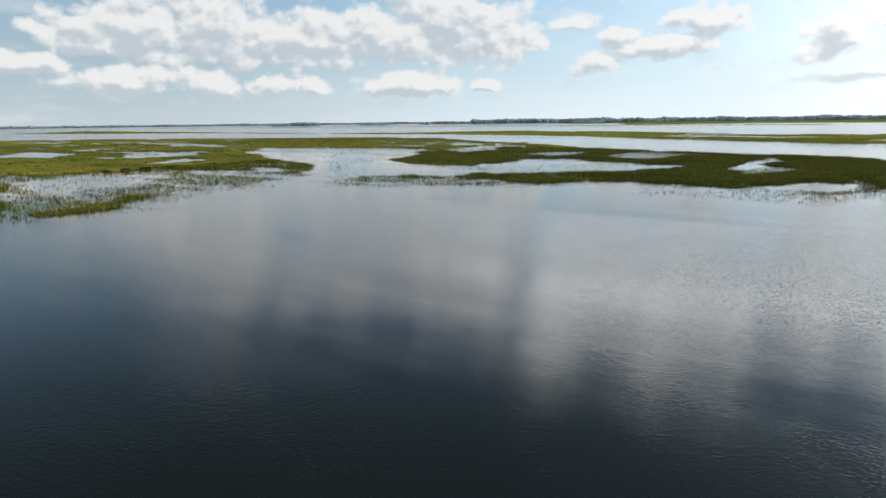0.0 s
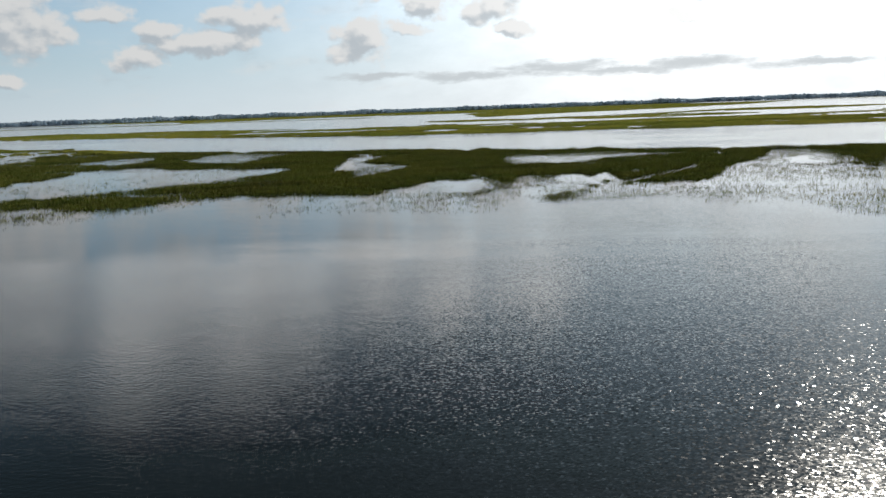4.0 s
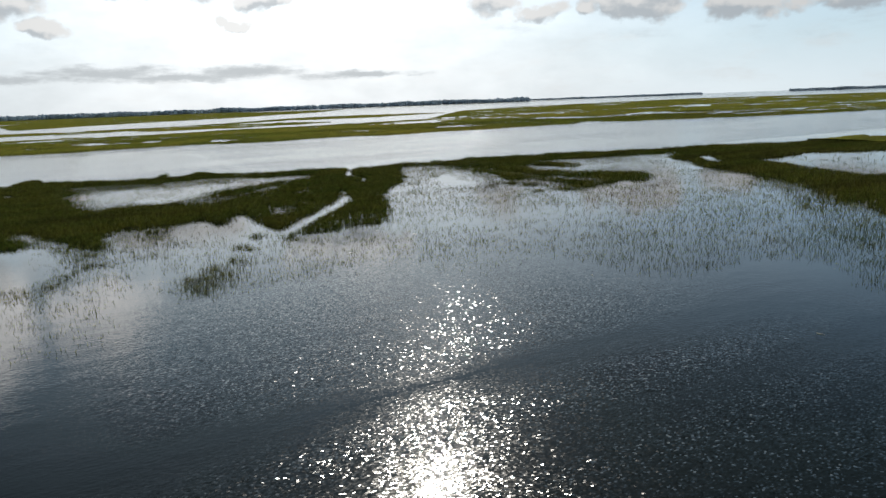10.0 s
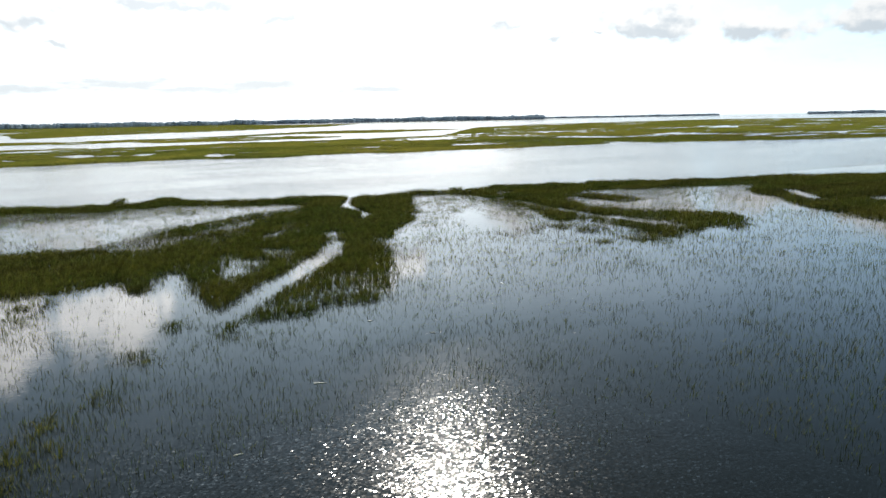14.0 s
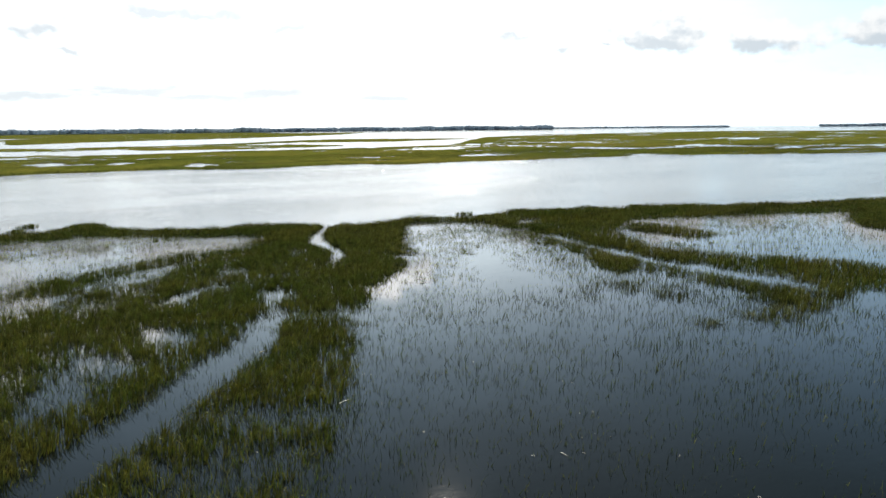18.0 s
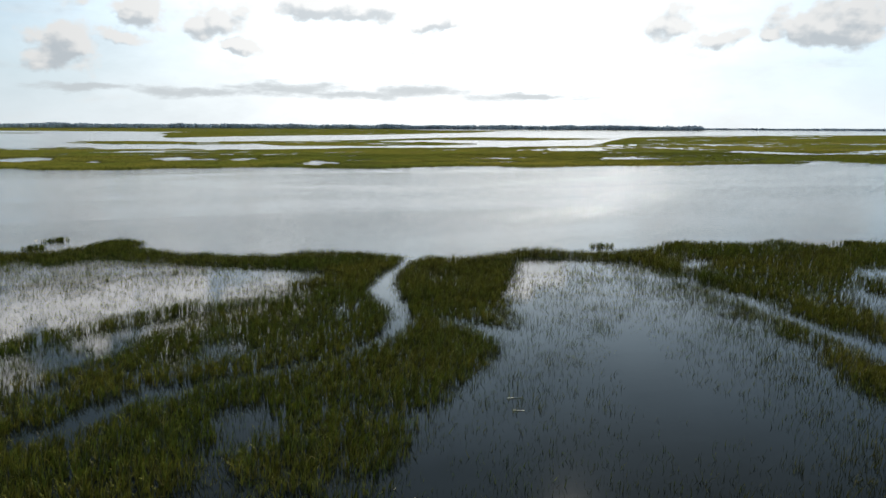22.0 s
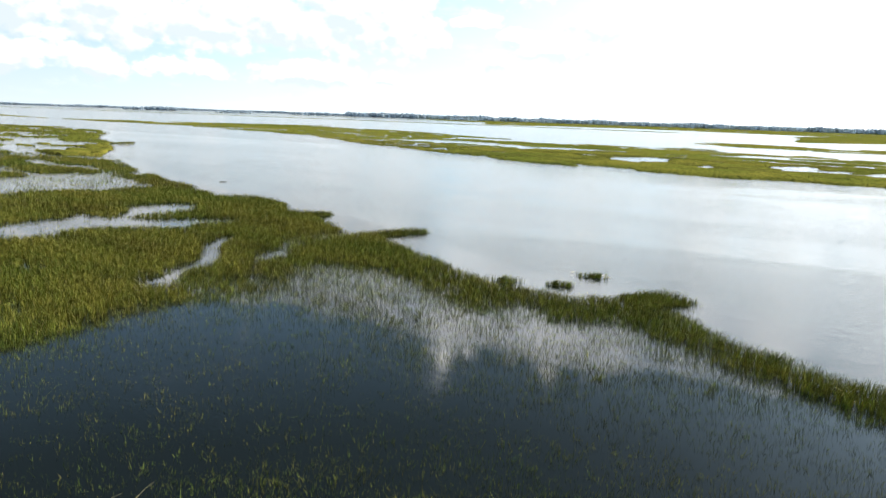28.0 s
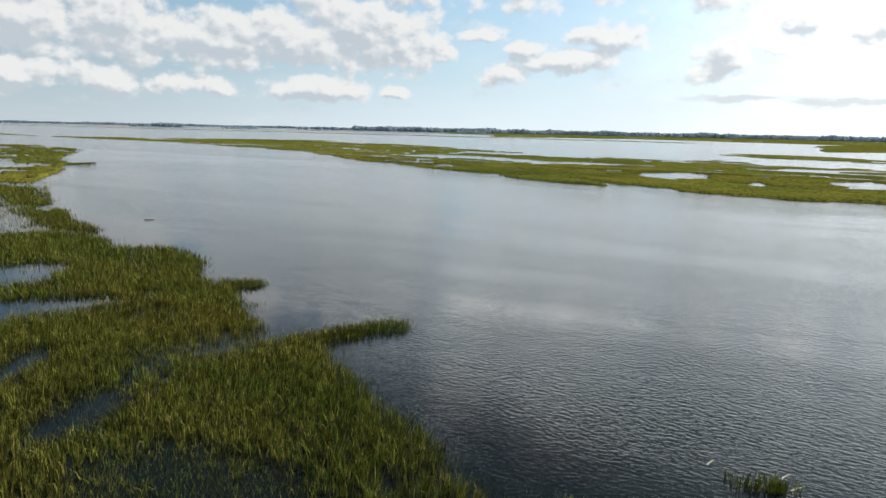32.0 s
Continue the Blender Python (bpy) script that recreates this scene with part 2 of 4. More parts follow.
# Far marsh seen as one close canopy.
CANOPY, n = material("marsh canopy")
at = n.add("ShaderNodeTexCoord").outputs["Object"]
big = n.noise(at, 0.012, 5.0, 0.6)
mid = n.noise(n.vec("MULTIPLY", at, (0.5, 1.3, 1)), 0.12, 5.0, 0.65)
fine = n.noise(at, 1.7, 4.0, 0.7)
c = n.mix(n.step(n.math("ADD", n.math("MULTIPLY", big, 0.7), n.math("MULTIPLY", mid, 0.4)), 0.45, 0.68), (0.15, 0.175, 0.030, 1), (0.27, 0.235, 0.044, 1))
# Darkening put into the colour where the fine bump dips between tufts.
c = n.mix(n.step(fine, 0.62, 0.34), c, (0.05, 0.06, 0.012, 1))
wet = n.step(n.noise(n.vec("MULTIPLY", at, (0.02, 0.07, 1)), 1.0, 6.0, 0.65), 0.5, 0.6)
c = n.mix(n.math("MULTIPLY", wet, 0.6), c, (0.062, 0.068, 0.02, 1))
hgt = n.math("ADD", n.math("MULTIPLY", fine, 0.6), n.math("MULTIPLY", mid, 1.2))
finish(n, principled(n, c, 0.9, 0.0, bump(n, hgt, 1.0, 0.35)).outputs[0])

MUD, n = material("wet marsh mud")
at = n.add("ShaderNodeTexCoord").outputs["Object"]
a, b = n.noise(at, 0.5, 5.0, 0.6), n.noise(at, 6.0, 4.0, 0.65)
c = n.mix(n.step(a, 0.35, 0.65), (0.035, 0.03, 0.018, 1), (0.06, 0.055, 0.022, 1))
c = n.mix(n.step(b, 0.55, 0.75), c, (0.10, 0.085, 0.04, 1))
finish(n, principled(n, c, 0.7, 0.3, bump(n, b, 0.7, 0.05)).outputs[0])

SEABED, n = material("river bed")
at = n.add("ShaderNodeTexCoord").outputs["Object"]
c = n.mix(n.noise(at, 0.05, 4.0), (0.03, 0.028, 0.02, 1), (0.05, 0.045, 0.03, 1))
finish(n, principled(n, c, 0.8).outputs[0])

# Water: dark tidal water, glassy in the lee of the grass, ruffled where the wind reaches it.
WATER, n = material("tidal water")
at = n.add("ShaderNodeTexCoord").outputs["Object"]
turn = n.add("ShaderNodeMapping")
turn.inputs["Rotation"].default_value = (0, 0, radians(4))
turn.inputs["Scale"].default_value = (0.72, 1.3, 1)
n.set(turn.inputs["Vector"], at)
attr = n.add("ShaderNodeAttribute", attribute_name="wind")
openness = n.add("ShaderNodeAttribute", attribute_name="open").outputs["Fac"]
glint = n.add("ShaderNodeAttribute", attribute_name="glint").outputs["Fac"]
gust = n.step(n.noise(n.vec("MULTIPLY", at, (0.45, 1.7, 1)), 0.03, 4.0, 0.6, warp=0.8), 0.36, 0.62)
wind = n.math("MULTIPLY_ADD", n.math("MULTIPLY", attr.outputs["Fac"], n.math("MULTIPLY_ADD", gust, 0.7, 0.3)), 1.35, 0.1)
small = n.noise(turn.outputs[0], 4.4, 2.0, 0.5, warp=0.3)
wave = n.noise(turn.outputs[0], 0.62, 1.0, 0.5, warp=0.4)
exposed = n.step(attr.outputs["Fac"], 0.64, 1.0)
grain = n.noise(turn.outputs[0], 6.0, 3.0, 0.6)
hgt = n.math("ADD", n.math("MULTIPLY_ADD", grain, 0.004, n.math("MULTIPLY", small, n.math("MULTIPLY_ADD", exposed, 0.022, 0.006))), n.math("MULTIPLY", wave, 0.010))
nrm = bump(n, n.math("MULTIPLY_ADD", grain, n.math("MULTIPLY", n.math("MULTIPLY", openness, n.math("MULTIPLY_ADD", exposed, -0.7, 1.0)), n.math("MULTIPLY_ADD", gust, 0.010, 0.003)), n.math("MULTIPLY", hgt, wind)), 1.0, 1.0)
# Small facets among the ripples, each tilted its own way: the glitter.
facet = n.add("ShaderNodeTexVoronoi")
facet.inputs["Scale"].default_value = 13.5
n.set(facet.inputs["Vector"], n.vec("MULTIPLY", at, (0.85, 1.15, 1)))
parts = n.add("ShaderNodeSeparateXYZ")
n.set(parts.inputs[0], facet.outputs["Color"])
dot = n.math("MULTIPLY", n.step(facet.outputs["Distance"], 0.72, 0.6), n.math("POWER", parts.outputs[2], 0.7))
steep = n.math("MULTIPLY", n.math("MULTIPLY", dot, n.math("MULTIPLY", wind, glint)), n.math("MULTIPLY_ADD", exposed, 0.3, 0.34))
spin = n.vec("SUBTRACT", facet.outputs["Color"], (0.5, 0.5, 0.5))
nrm = n.vec("NORMALIZE", n.vec("ADD", nrm, n.vec("MULTIPLY", n.vec("SCALE", spin, scale=steep), (1.4, 1, 0))))
gloss = n.math("ADD", n.math("MULTIPLY_ADD", openness, 0.035, 0.035), n.math("MULTIPLY", n.math("GREATER_THAN", n.math("MULTIPLY", dot, glint), 0.1), 0.09))
silt = n.noise(at, 0.02, 4.0, 0.6)
c = n.mix(silt, (0.004, 0.007, 0.007, 1), (0.008, 0.010, 0.008, 1))
c = n.mix(exposed, c, (0.020, 0.024, 0.022, 1))
finish(n, principled(n, c, gloss, 0.5, nrm, 1.333).outputs[0])

# Far trees: the haze of distance is put into their colour, a pale blue-grey.
HAZED_WOODS, n = material("hazed far pine woods")
at = n.add("ShaderNodeTexCoord").outputs["Object"]
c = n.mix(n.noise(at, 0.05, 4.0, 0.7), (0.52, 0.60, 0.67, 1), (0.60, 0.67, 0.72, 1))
leaf = n.add("ShaderNodeBsdfTranslucent")
n.set(leaf.inputs[0], c)
both = n.add("ShaderNodeMixShader")
both.inputs[0].default_value = 0.65
n.set(both.inputs[1], principled(n, c, 0.9, 0.1).outputs[0])
n.set(both.inputs[2], leaf.outputs[0])
finish(n, both.outputs[0])

REED, n = material("bleached reed")
at = n.add("ShaderNodeTexCoord").outputs["Object"]
c = n.mix(n.noise(at, 14.0, 3.0), (0.55, 0.5, 0.36, 1), (0.8, 0.76, 0.62, 1))
finish(n, principled(n, c, 0.5).outputs[0])
STRAW, n = material("dry tan reed")
at = n.add("ShaderNodeTexCoord").outputs["Object"]
c = n.mix(n.noise(at, 14.0, 3.0), (0.24, 0.19, 0.09, 1), (0.36, 0.29, 0.15, 1))
finish(n, principled(n, c, 0.6).outputs[0])
WOOD, n = material("wet driftwood")
at = n.add("ShaderNodeTexCoord").outputs["Object"]
c = n.mix(n.noise(at, 9.0, 4.0), (0.05, 0.04, 0.03, 1), (0.12, 0.10, 0.075, 1))
finish(n, principled(n, c, 0.6, normal=bump(n, n.noise(at, 30.0, 3.0), 0.6, 0.02)).outputs[0])
# ---- the plan of the marsh: how thickly grass grows at each place ----
CENTRE = np.array((25.0, 100.0))
BOX = (-130.0, 135.0, 0.0, 195.0)
CELL = 0.45
nx, ny = int((BOX[1] - BOX[0]) / CELL) + 1, int((BOX[3] - BOX[2]) / CELL) + 1
gx, gy = np.meshgrid(BOX[0] + CELL * np.arange(nx), BOX[2] + CELL * np.arange(ny))
na, nr = 940, 350
ang = np.radians(np.linspace(-95, 125, na))
rad = 45.0 * (3300.0 / 45.0) ** (np.arange(nr) / (nr - 1))
fx = CENTRE[0] - np.sin(ang)[None, :] * rad[:, None]
fy = CENTRE[1] + np.cos(ang)[None, :] * rad[:, None]
PX, PY = np.r_[gx.ravel(), fx.ravel()], np.r_[gy.ravel(), fy.ravel()]
FAR = np.hypot(PX - CENTRE[0], PY - CENTRE[1])


def lattice(seed):
    return np.random.default_rng(seed).random((256, 256))


def smooth_noise(x, y, seed):
    """Value noise, 0 to 1."""
    table = lattice(seed)
    ix, iy = np.floor(x).astype(int), np.floor(y).astype(int)
    u, v = x - ix, y - iy
    u, v = u * u * (3 - 2 * u), v * v * (3 - 2 * v)
    a, b = table[iy & 255, ix & 255], table[iy & 255, (ix + 1) & 255]
    c, d = table[(iy + 1) & 255, ix & 255], table[(iy + 1) & 255, (ix + 1) & 255]
    return (a * (1 - u) + b * u) * (1 - v) + (c * (1 - u) + d * u) * v


def rough_noise(x, y, seed, octaves=4):
    total, size = 0.0, 0.5
    for k in range(octaves):
        total = total + size * smooth_noise(x * 2**k, y * 2**k, seed + k)
        size *= 0.5
    return total - 0.5 * (1 - 0.5**octaves)


WOBBLE = np.clip(0.012 * FAR, 0.9, 9.0)  # how ragged the edges are
EDGE = (rough_noise(PX / (5 * WOBBLE), PY / (5 * WOBBLE), 3, 5) * 3.2) * WOBBLE
SOFT = np.clip(0.008 * FAR, 1.1, 7.0)
GROWTH = np.zeros(len(PX))


def spread(points, closed):
    """Distance from every place near the line to it, and whether it lies inside."""
    p = np.array(points, float)
    lo, hi = p.min(0), p.max(0)
    pad = 30 + 0.08 * np.abs(hi - lo).max()
    near = np.flatnonzero((PX > lo[0] - pad) & (PX < hi[0] + pad) & (PY > lo[1] - pad) & (PY < hi[1] + pad))
    x, y = PX[near], PY[near]
    dist, inside = np.full(len(near), 1e9), np.zeros(len(near), bool)
    for k in range(len(p) if closed else len(p) - 1):
        (ax, ay), (bx, by) = p[k], p[(k + 1) % len(p)]
        ex, ey = bx - ax, by - ay
        s = np.clip(((x - ax) * ex + (y - ay) * ey) / (ex * ex + ey * ey + 1e-9), 0, 1)
        dist = np.minimum(dist, (x - ax - s * ex) ** 2 + (y - ay - s * ey) ** 2)
        if closed and abs(ey) > 1e-9:
            inside ^= ((ay > y) != (by > y)) & (x < ax + (y - ay) * ex / ey)
    return near, np.sqrt(dist), inside


def grow(near, depth, density, most=9.0):
    k = np.clip((depth + EDGE[near]) / np.minimum(SOFT[near], most) * 0.5 + 0.5, 0, 1)
    k = k * k * (3 - 2 * k)
    GROWTH[near] += (density - GROWTH[near]) * k


def area(density, points):
    near, dist, inside = spread(points, True)
    grow(near, np.where(inside, dist, -dist), density)


def patch(density, points, ragged=0.35, soft=0.8):
    """An area with a cleaner edge."""
    near, dist, inside = spread(points, True)
    k = np.clip((np.where(inside, dist, -dist) + ragged * EDGE[near]) / soft * 0.5 + 0.5, 0, 1)
    GROWTH[near] += (density - GROWTH[near]) * k * k * (3 - 2 * k)


def strip(density, width, points):
    near, dist, _ = spread(points, False)
    grow(near, (width / 2 - dist) - 0.6 * EDGE[near], density, max(0.3, 0.3 * width))


area(1.00, [(358.8, 273.2), (299.2, 319.4), (243.6, 310.3), (225.5, 338.8), (234.7, 401), (218.5, 435), (274.8, 513), (409, 700), (559, 818), (746, 880), (1009, 898), (1112, 710), (1800, 300.0)])
area(1.00, [(-947, 304.9), (-615, 400.0), (-314.1, 383.2), (-194.4, 351.1), (-106.7, 300.1), (-53.0, 274.5), (-25.3, 264.0), (-43.2, 283.6), (-22.5, 271.2), (-6.3, 263.1), (6.5, 261.9), (17.7, 264.6), (28.7, 263.4), (32.9, 263.3), (38.9, 264.1), (43.7, 261.8), (33.3, 261.1), (44.7, 261.2), (63.6, 253.4), (80.7, 256.8), (93.8, 257.7), (100.2, 249.3), (118.2, 250.8), (136.2, 249.5), (158.0, 251.1), (186.2, 244.3), (220.0, 240.0), (244.2, 226.2), (263.0, 216.9), (900, 150.0), (1500, 400), (358.8, 273.2), (299.2, 319.4), (233.1, 299.2), (225.5, 338.8), (234.7, 401), (212.2, 424), (140.1, 407), (61.6, 404), (0.5, 407), (2.9, 397.6), (-37.8, 435), (-102.5, 420), (-212.1, 490), (-347.4, 537), (-393.1, 466), (-455, 391.1), (-1200, 520)])
strip(0.00, 14.0, [(290.0, 314.6), (296.8, 294.9), (324.2, 280.7), (351.4, 266.8)])
area(0.00, [(220.3, 332.0), (246.0, 331.4), (252.7, 313.0), (224.6, 306.9)])
area(0.00, [(466, 440), (492, 446), (437, 403), (431, 411)])
strip(0.00, 14.0, [(433, 739), (490, 724), (679, 852)])
area(0.10, [(-7.7, 293.5), (-4.5, 302.2), (0.1, 293.5), (-2.5, 282.6)])
area(0.10, [(5.3, 314.8), (14.8, 328.2), (22.4, 323.0), (12.7, 310.2)])
area(0.10, [(26.8, 297.9), (36.9, 313.2), (39.9, 299.8), (31.7, 293.2)])
area(0.35, [(-32.0, 313.3), (-20.9, 323.8), (-14.1, 301.6), (-25.0, 300.3)])
area(0.05, [(46.2, 272.5), (54.1, 292.3), (58.8, 279.5), (51.2, 264.4)])
area(0.10, [(-32.1, 309.3), (-25.7, 330.6), (-15.8, 306.2), (-22.0, 293.5)])
area(0.10, [(-5.9, 290.5), (-5.7, 307.4), (-0.6, 292.6), (-1.6, 280.3)])
area(0.10, [(6.7, 305.6), (11.0, 325.6), (22.1, 317.4), (15.6, 296.2)])
area(0.20, [(27.2, 299.4), (35.9, 319.4), (39.6, 301.6), (33.6, 290.2)])
area(0.90, [(-54.9, 513), (-13.9, 560), (16.8, 524), (90.2, 561), (236.1, 714), (304.5, 692), (339.8, 621), (242.3, 555), (173.9, 586), (84.4, 513), (15.9, 469), (-29.1, 493)])
area(0.90, [(-1090, 2212), (-903, 3141), (-730, 10094), (904, 5452), (453, 1303), (196.5, 1098), (-52.6, 1212), (-353.0, 1349), (-493, 1084)])
area(0.90, [(-53.5, 1123), (87.8, 1369), (401, 1723), (664, 1683), (411, 1171), (173.6, 864), (35.2, 766), (-19.9, 662)])
area(0.90, [(22.3, 546), (80.0, 559), (145.8, 532), (168.7, 468), (113.1, 432), (54.1, 450)])
area(0.90, [(-2995, 4130), (-3581, 8456), (-282.3, 2962), (-496, 1650), (-780, 1502)])
area(0.90, [(-84.2, 536), (-48.0, 560), (-11.9, 560), (-34.0, 499)])
strip(0.90, 60.0, [(-1600, 900), (-900, 1000), (-200.0, 1000)])
strip(0.90, 90.0, [(-1900, 1200), (-900, 1600), (200.0, 1700), (900, 1900), (1500, 1900)])
area(0.20, [(36.7, 103.6), (50.8, 101.4), (60.7, 89.1), (37.8, 75.7), (30.5, 76.8), (23.1, 81.0), (26.2, 87.6), (32.0, 97.0)])
area(0.28, [(40.7, 105.3), (46.9, 106.8), (50.9, 95.3), (65.2, 87.9), (63.8, 76.5), (55.2, 66.6), (50.1, 60.2), (40.9, 55.2), (38.2, 58.9), (29.9, 58.8), (28.7, 68.3), (22.9, 72.8), (16.8, 77.6), (11.7, 75.8), (14.2, 81.9), (19.2, 88.8), (26.8, 89.4)])
area(0.30, [(2.8, 84.0), (-2.0, 75.6), (-7.7, 74.1), (-13.5, 77.1), (-21.2, 75.5), (-24.7, 74.8), (-29.8, 90.5), (-13.6, 85.4), (-1.2, 96.3)])
area(0.14, [(2.5, 80.2), (1.1, 65.7), (-3.1, 65.5), (-11.3, 67.2), (-18.8, 66.7), (-20.7, 62.4), (-25.2, 76.2), (-13.6, 78.0), (-7.7, 75.6), (-2.0, 75.6)])
# Shores of the lagoon, each with a fringe of stalks in the shallows.
SHORES = [
    [(55.5, 103.5), (56.0, 106.1), (56.9, 108.8), (54.6, 109.4), (54.1, 110.8), (56.6, 115.5), (56.6, 119.4), (56.9, 124.4), (58.6, 129.9), (59.4, 133.6)],
    [(39.7, 116.7), (34.8, 106.8), (33.3, 104.8), (29.8, 97.0), (27.8, 94.8), (25.9, 90.6), (24.5, 87.9), (23.1, 87.3), (22.0, 88.6), (20.7, 87.1), (19.7, 87.2), (19.0, 88.8), (17.3, 87.3)],
    [(16.0, 94.1), (15.9, 103.7), (12.7, 98.5), (11.7, 104.0), (9.5, 100.7), (6.0, 101.0), (3.1, 98.1)],
    [(3.2, 87.4), (-0.2, 90.5), (-1.2, 99.2), (-2.9, 80.2), (-13.1, 81.6), (-23.1, 83.0)],
    [(-36.2, 81.8), (-40.5, 73.2), (-51.5, 72.4)],
    [(-44.9, 69.2), (-62.7, 58.1), (-73.6, 68.6), (-93.8, 77.0)],
    [(-77.3, 47.7), (-78.7, 37.0), (-64.0, 18.7), (-62.7, 8.4)],
    [(59.1, 64.9), (59.6, 68.3), (68.5, 74.8), (71.3, 81.6), (77.8, 91.5)],
]
for density, width in ((0.20, 13.0), (0.42, 6.0)):
    for shore in SHORES:
        strip(density, width, shore)
# The near marsh, from the river bank to the lagoon.
BANK_UP_RIVER = [(-498, 154.2), (-454, 207), (-377, 255), (-276.4, 292.5), (-239.3, 286.5), (-153.2, 233.6), (-96.2, 194.2), (-77.9, 185.7), (-64.4, 179.2), (-51.4, 174.9), (-42.8, 172), (-33.3, 168.5), (-27.5, 169.5), (-19.3, 165.4), (-14.4, 163.4), (-6, 156.3), (-4.3, 155.9), (-2.2, 156.6), (0.3, 155.7), (4.9, 153), (9.2, 150), (12, 149.4), (14.8, 149.6), (17.8, 148.7)]
BANK_AT_POINT = [(19.6, 149.5), (21, 151.7), (23.8, 149), (25.6, 147.4), (27.6, 146.2), (29.8, 144.9), (31.8, 143.4), (34.1, 142.9), (37.1, 143.1), (41.1, 142), (43.3, 140.9), (44, 138.7), (46.3, 138.4), (49.6, 138.9), (52.6, 140.5), (54.5, 140.2), (55.9, 138.7), (59.8, 137.8), (60.2, 138.2), (62.9, 138.1)]
BANK_DOWN_RIVER = [(67, 140), (71.9, 139.3), (76.8, 139.4), (78.4, 134.7), (83, 136.8), (86.2, 135.5), (89.5, 133.5), (92.3, 131.1), (97.4, 131.3), (100.7, 128.6), (105.6, 128.3), (110.8, 127.3), (129.5, 118.2), (149.8, 117.4), (157.9, 112.2), (420, 40)]
SHORE_FAR = [(420, -20), (160, 10), (61.8, 66.4), (61.9, 69.7), (70.3, 75.9), (73.5, 83.1), (79.4, 92.8), (83.9, 105.9), (64.3, 94.3), (62.7, 94.1), (62.8, 97.3), (57, 93.8), (55.6, 95.8), (57.6, 100.5), (55.5, 103.5), (56, 106.1), (56.9, 108.8), (54.6, 109.4), (54.1, 110.8), (56.6, 115.5), (56.6, 119.4), (56.9, 124.4)]
SHORE_POINT = [(58.6, 129.9), (59.4, 133.6), (56.5, 137.5), (51.8, 138.1), (45, 122.8), (39.7, 116.7), (34.8, 106.8), (33.3, 104.8), (29.8, 97), (27.8, 94.8), (25.9, 90.6), (24.5, 87.9), (23.1, 87.3), (22, 88.6), (20.7, 87.1), (19.7, 87.2), (19, 88.8), (17.3, 87.3), (16.8, 86), (15.8, 85.5), (16, 94.1), (15.9, 103.7), (12.7, 98.5), (11.7, 104)]
SHORE_BAY = [(9.5, 100.7), (6, 101), (3.1, 98.1), (3.2, 87.4), (-0.2, 90.5), (-1.2, 99.2), (-2.9, 80.2), (-13.1, 81.6), (-23.1, 83), (-36.2, 81.8), (-40.5, 73.2), (-51.5, 72.4), (-44.9, 69.2), (-62.7, 58.1), (-73.6, 68.6), (-93.8, 77), (-78.7, 37), (-64, 18.7), (-62.7, 8.4), (-150, 20), (-420, 60)]
area(1.00, BANK_UP_RIVER + BANK_AT_POINT + BANK_DOWN_RIVER + SHORE_FAR + SHORE_POINT + SHORE_BAY)
area(1.00, [(-103.2, 199.6), (-70.8, 183.4), (-46.3, 173.3), (-35.0, 169.2), (-30.3, 171.7), (-23.9, 168.3), (-19.0, 165.4), (-15.0, 163.3), (-10.6, 159.5), (-7.8, 159.1), (-5.6, 157.0), (-4.3, 158.8), (-2.4, 158.8), (0.5, 156.2), (3.5, 154.3), (6.8, 152.6), (9.2, 150.8), (11.7, 150.1), (12.8, 149.5), (13.9, 149.4), (15.6, 149.2), (17.7, 149.8), (19.6, 151.3), (20.0, 153.7), (22.0, 154.4), (23.6, 153.3), (23.4, 151.5), (22.0, 149.9), (22.1, 149.3), (24.1, 147.7), (25.7, 146.9), (26.6, 146.7), (25.8, 145.1), (20.1, 148.9), (14.1, 146.8), (7.8, 148.2), (-0.4, 152.2), (-11.2, 155.3), (-38.0, 165.0)])
strip(1.00, 1.7, [(-4.9, 156.2), (-4.1, 158.6), (-3.3, 160.7), (-2.3, 162.9)])
strip(1.00, 1.3, [(-10.3, 156.0), (-9.9, 158.2), (-7.6, 158.6)])
strip(1.00, 1.2, [(-17.6, 164.0), (-15.1, 165.7)])
area(0.03, [(3.4, 84.9), (11.0, 101.1), (15.6, 104.3), (17.7, 96.6), (14.9, 86.4), (10.4, 82.6), (6.7, 76.2), (4.0, 74.6)])
area(0.50, [(-3.9, 106.5), (0.3, 98.3), (3.8, 89.0), (1.7, 83.4), (-1.2, 78.4), (-2.6, 73.9)])
area(0.04, [(-3.5, 95.5), (-1.8, 94.1), (-1.3, 85.6), (-1.8, 79.8), (-2.9, 80.3)])
area(0.25, [(5.9, 81.0), (14.5, 83.8), (16.0, 82.8), (17.7, 77.1), (13.8, 72.9), (9.4, 71.9), (6.6, 70.6), (5.2, 71.5)])
area(0.30, [(4.7, 99.9), (9.5, 100.7), (12.7, 96.3), (12.0, 91.3), (7.6, 88.4), (5.9, 84.8), (3.5, 86.3), (2.9, 97.5)])
area(0.05, [(97.9, 98.1), (111.0, 102.9), (109.1, 92.8), (89.1, 81.8), (89.4, 87.7)])
strip(0.00, 2.5, [(95.9, 112.4), (91.0, 107.0), (88.8, 103.7)])
area(0.03, [(-70.1, 95.8), (-78.0, 106.5), (-76.0, 114.7), (-78.8, 132.8), (-63.9, 130.5), (-48.6, 125.6), (-38.2, 125.7), (-34.0, 118.7), (-38.9, 110.2), (-46.9, 105.3), (-50.5, 98.4), (-52.4, 90.1), (-55.6, 86.6), (-61.2, 83.8)])
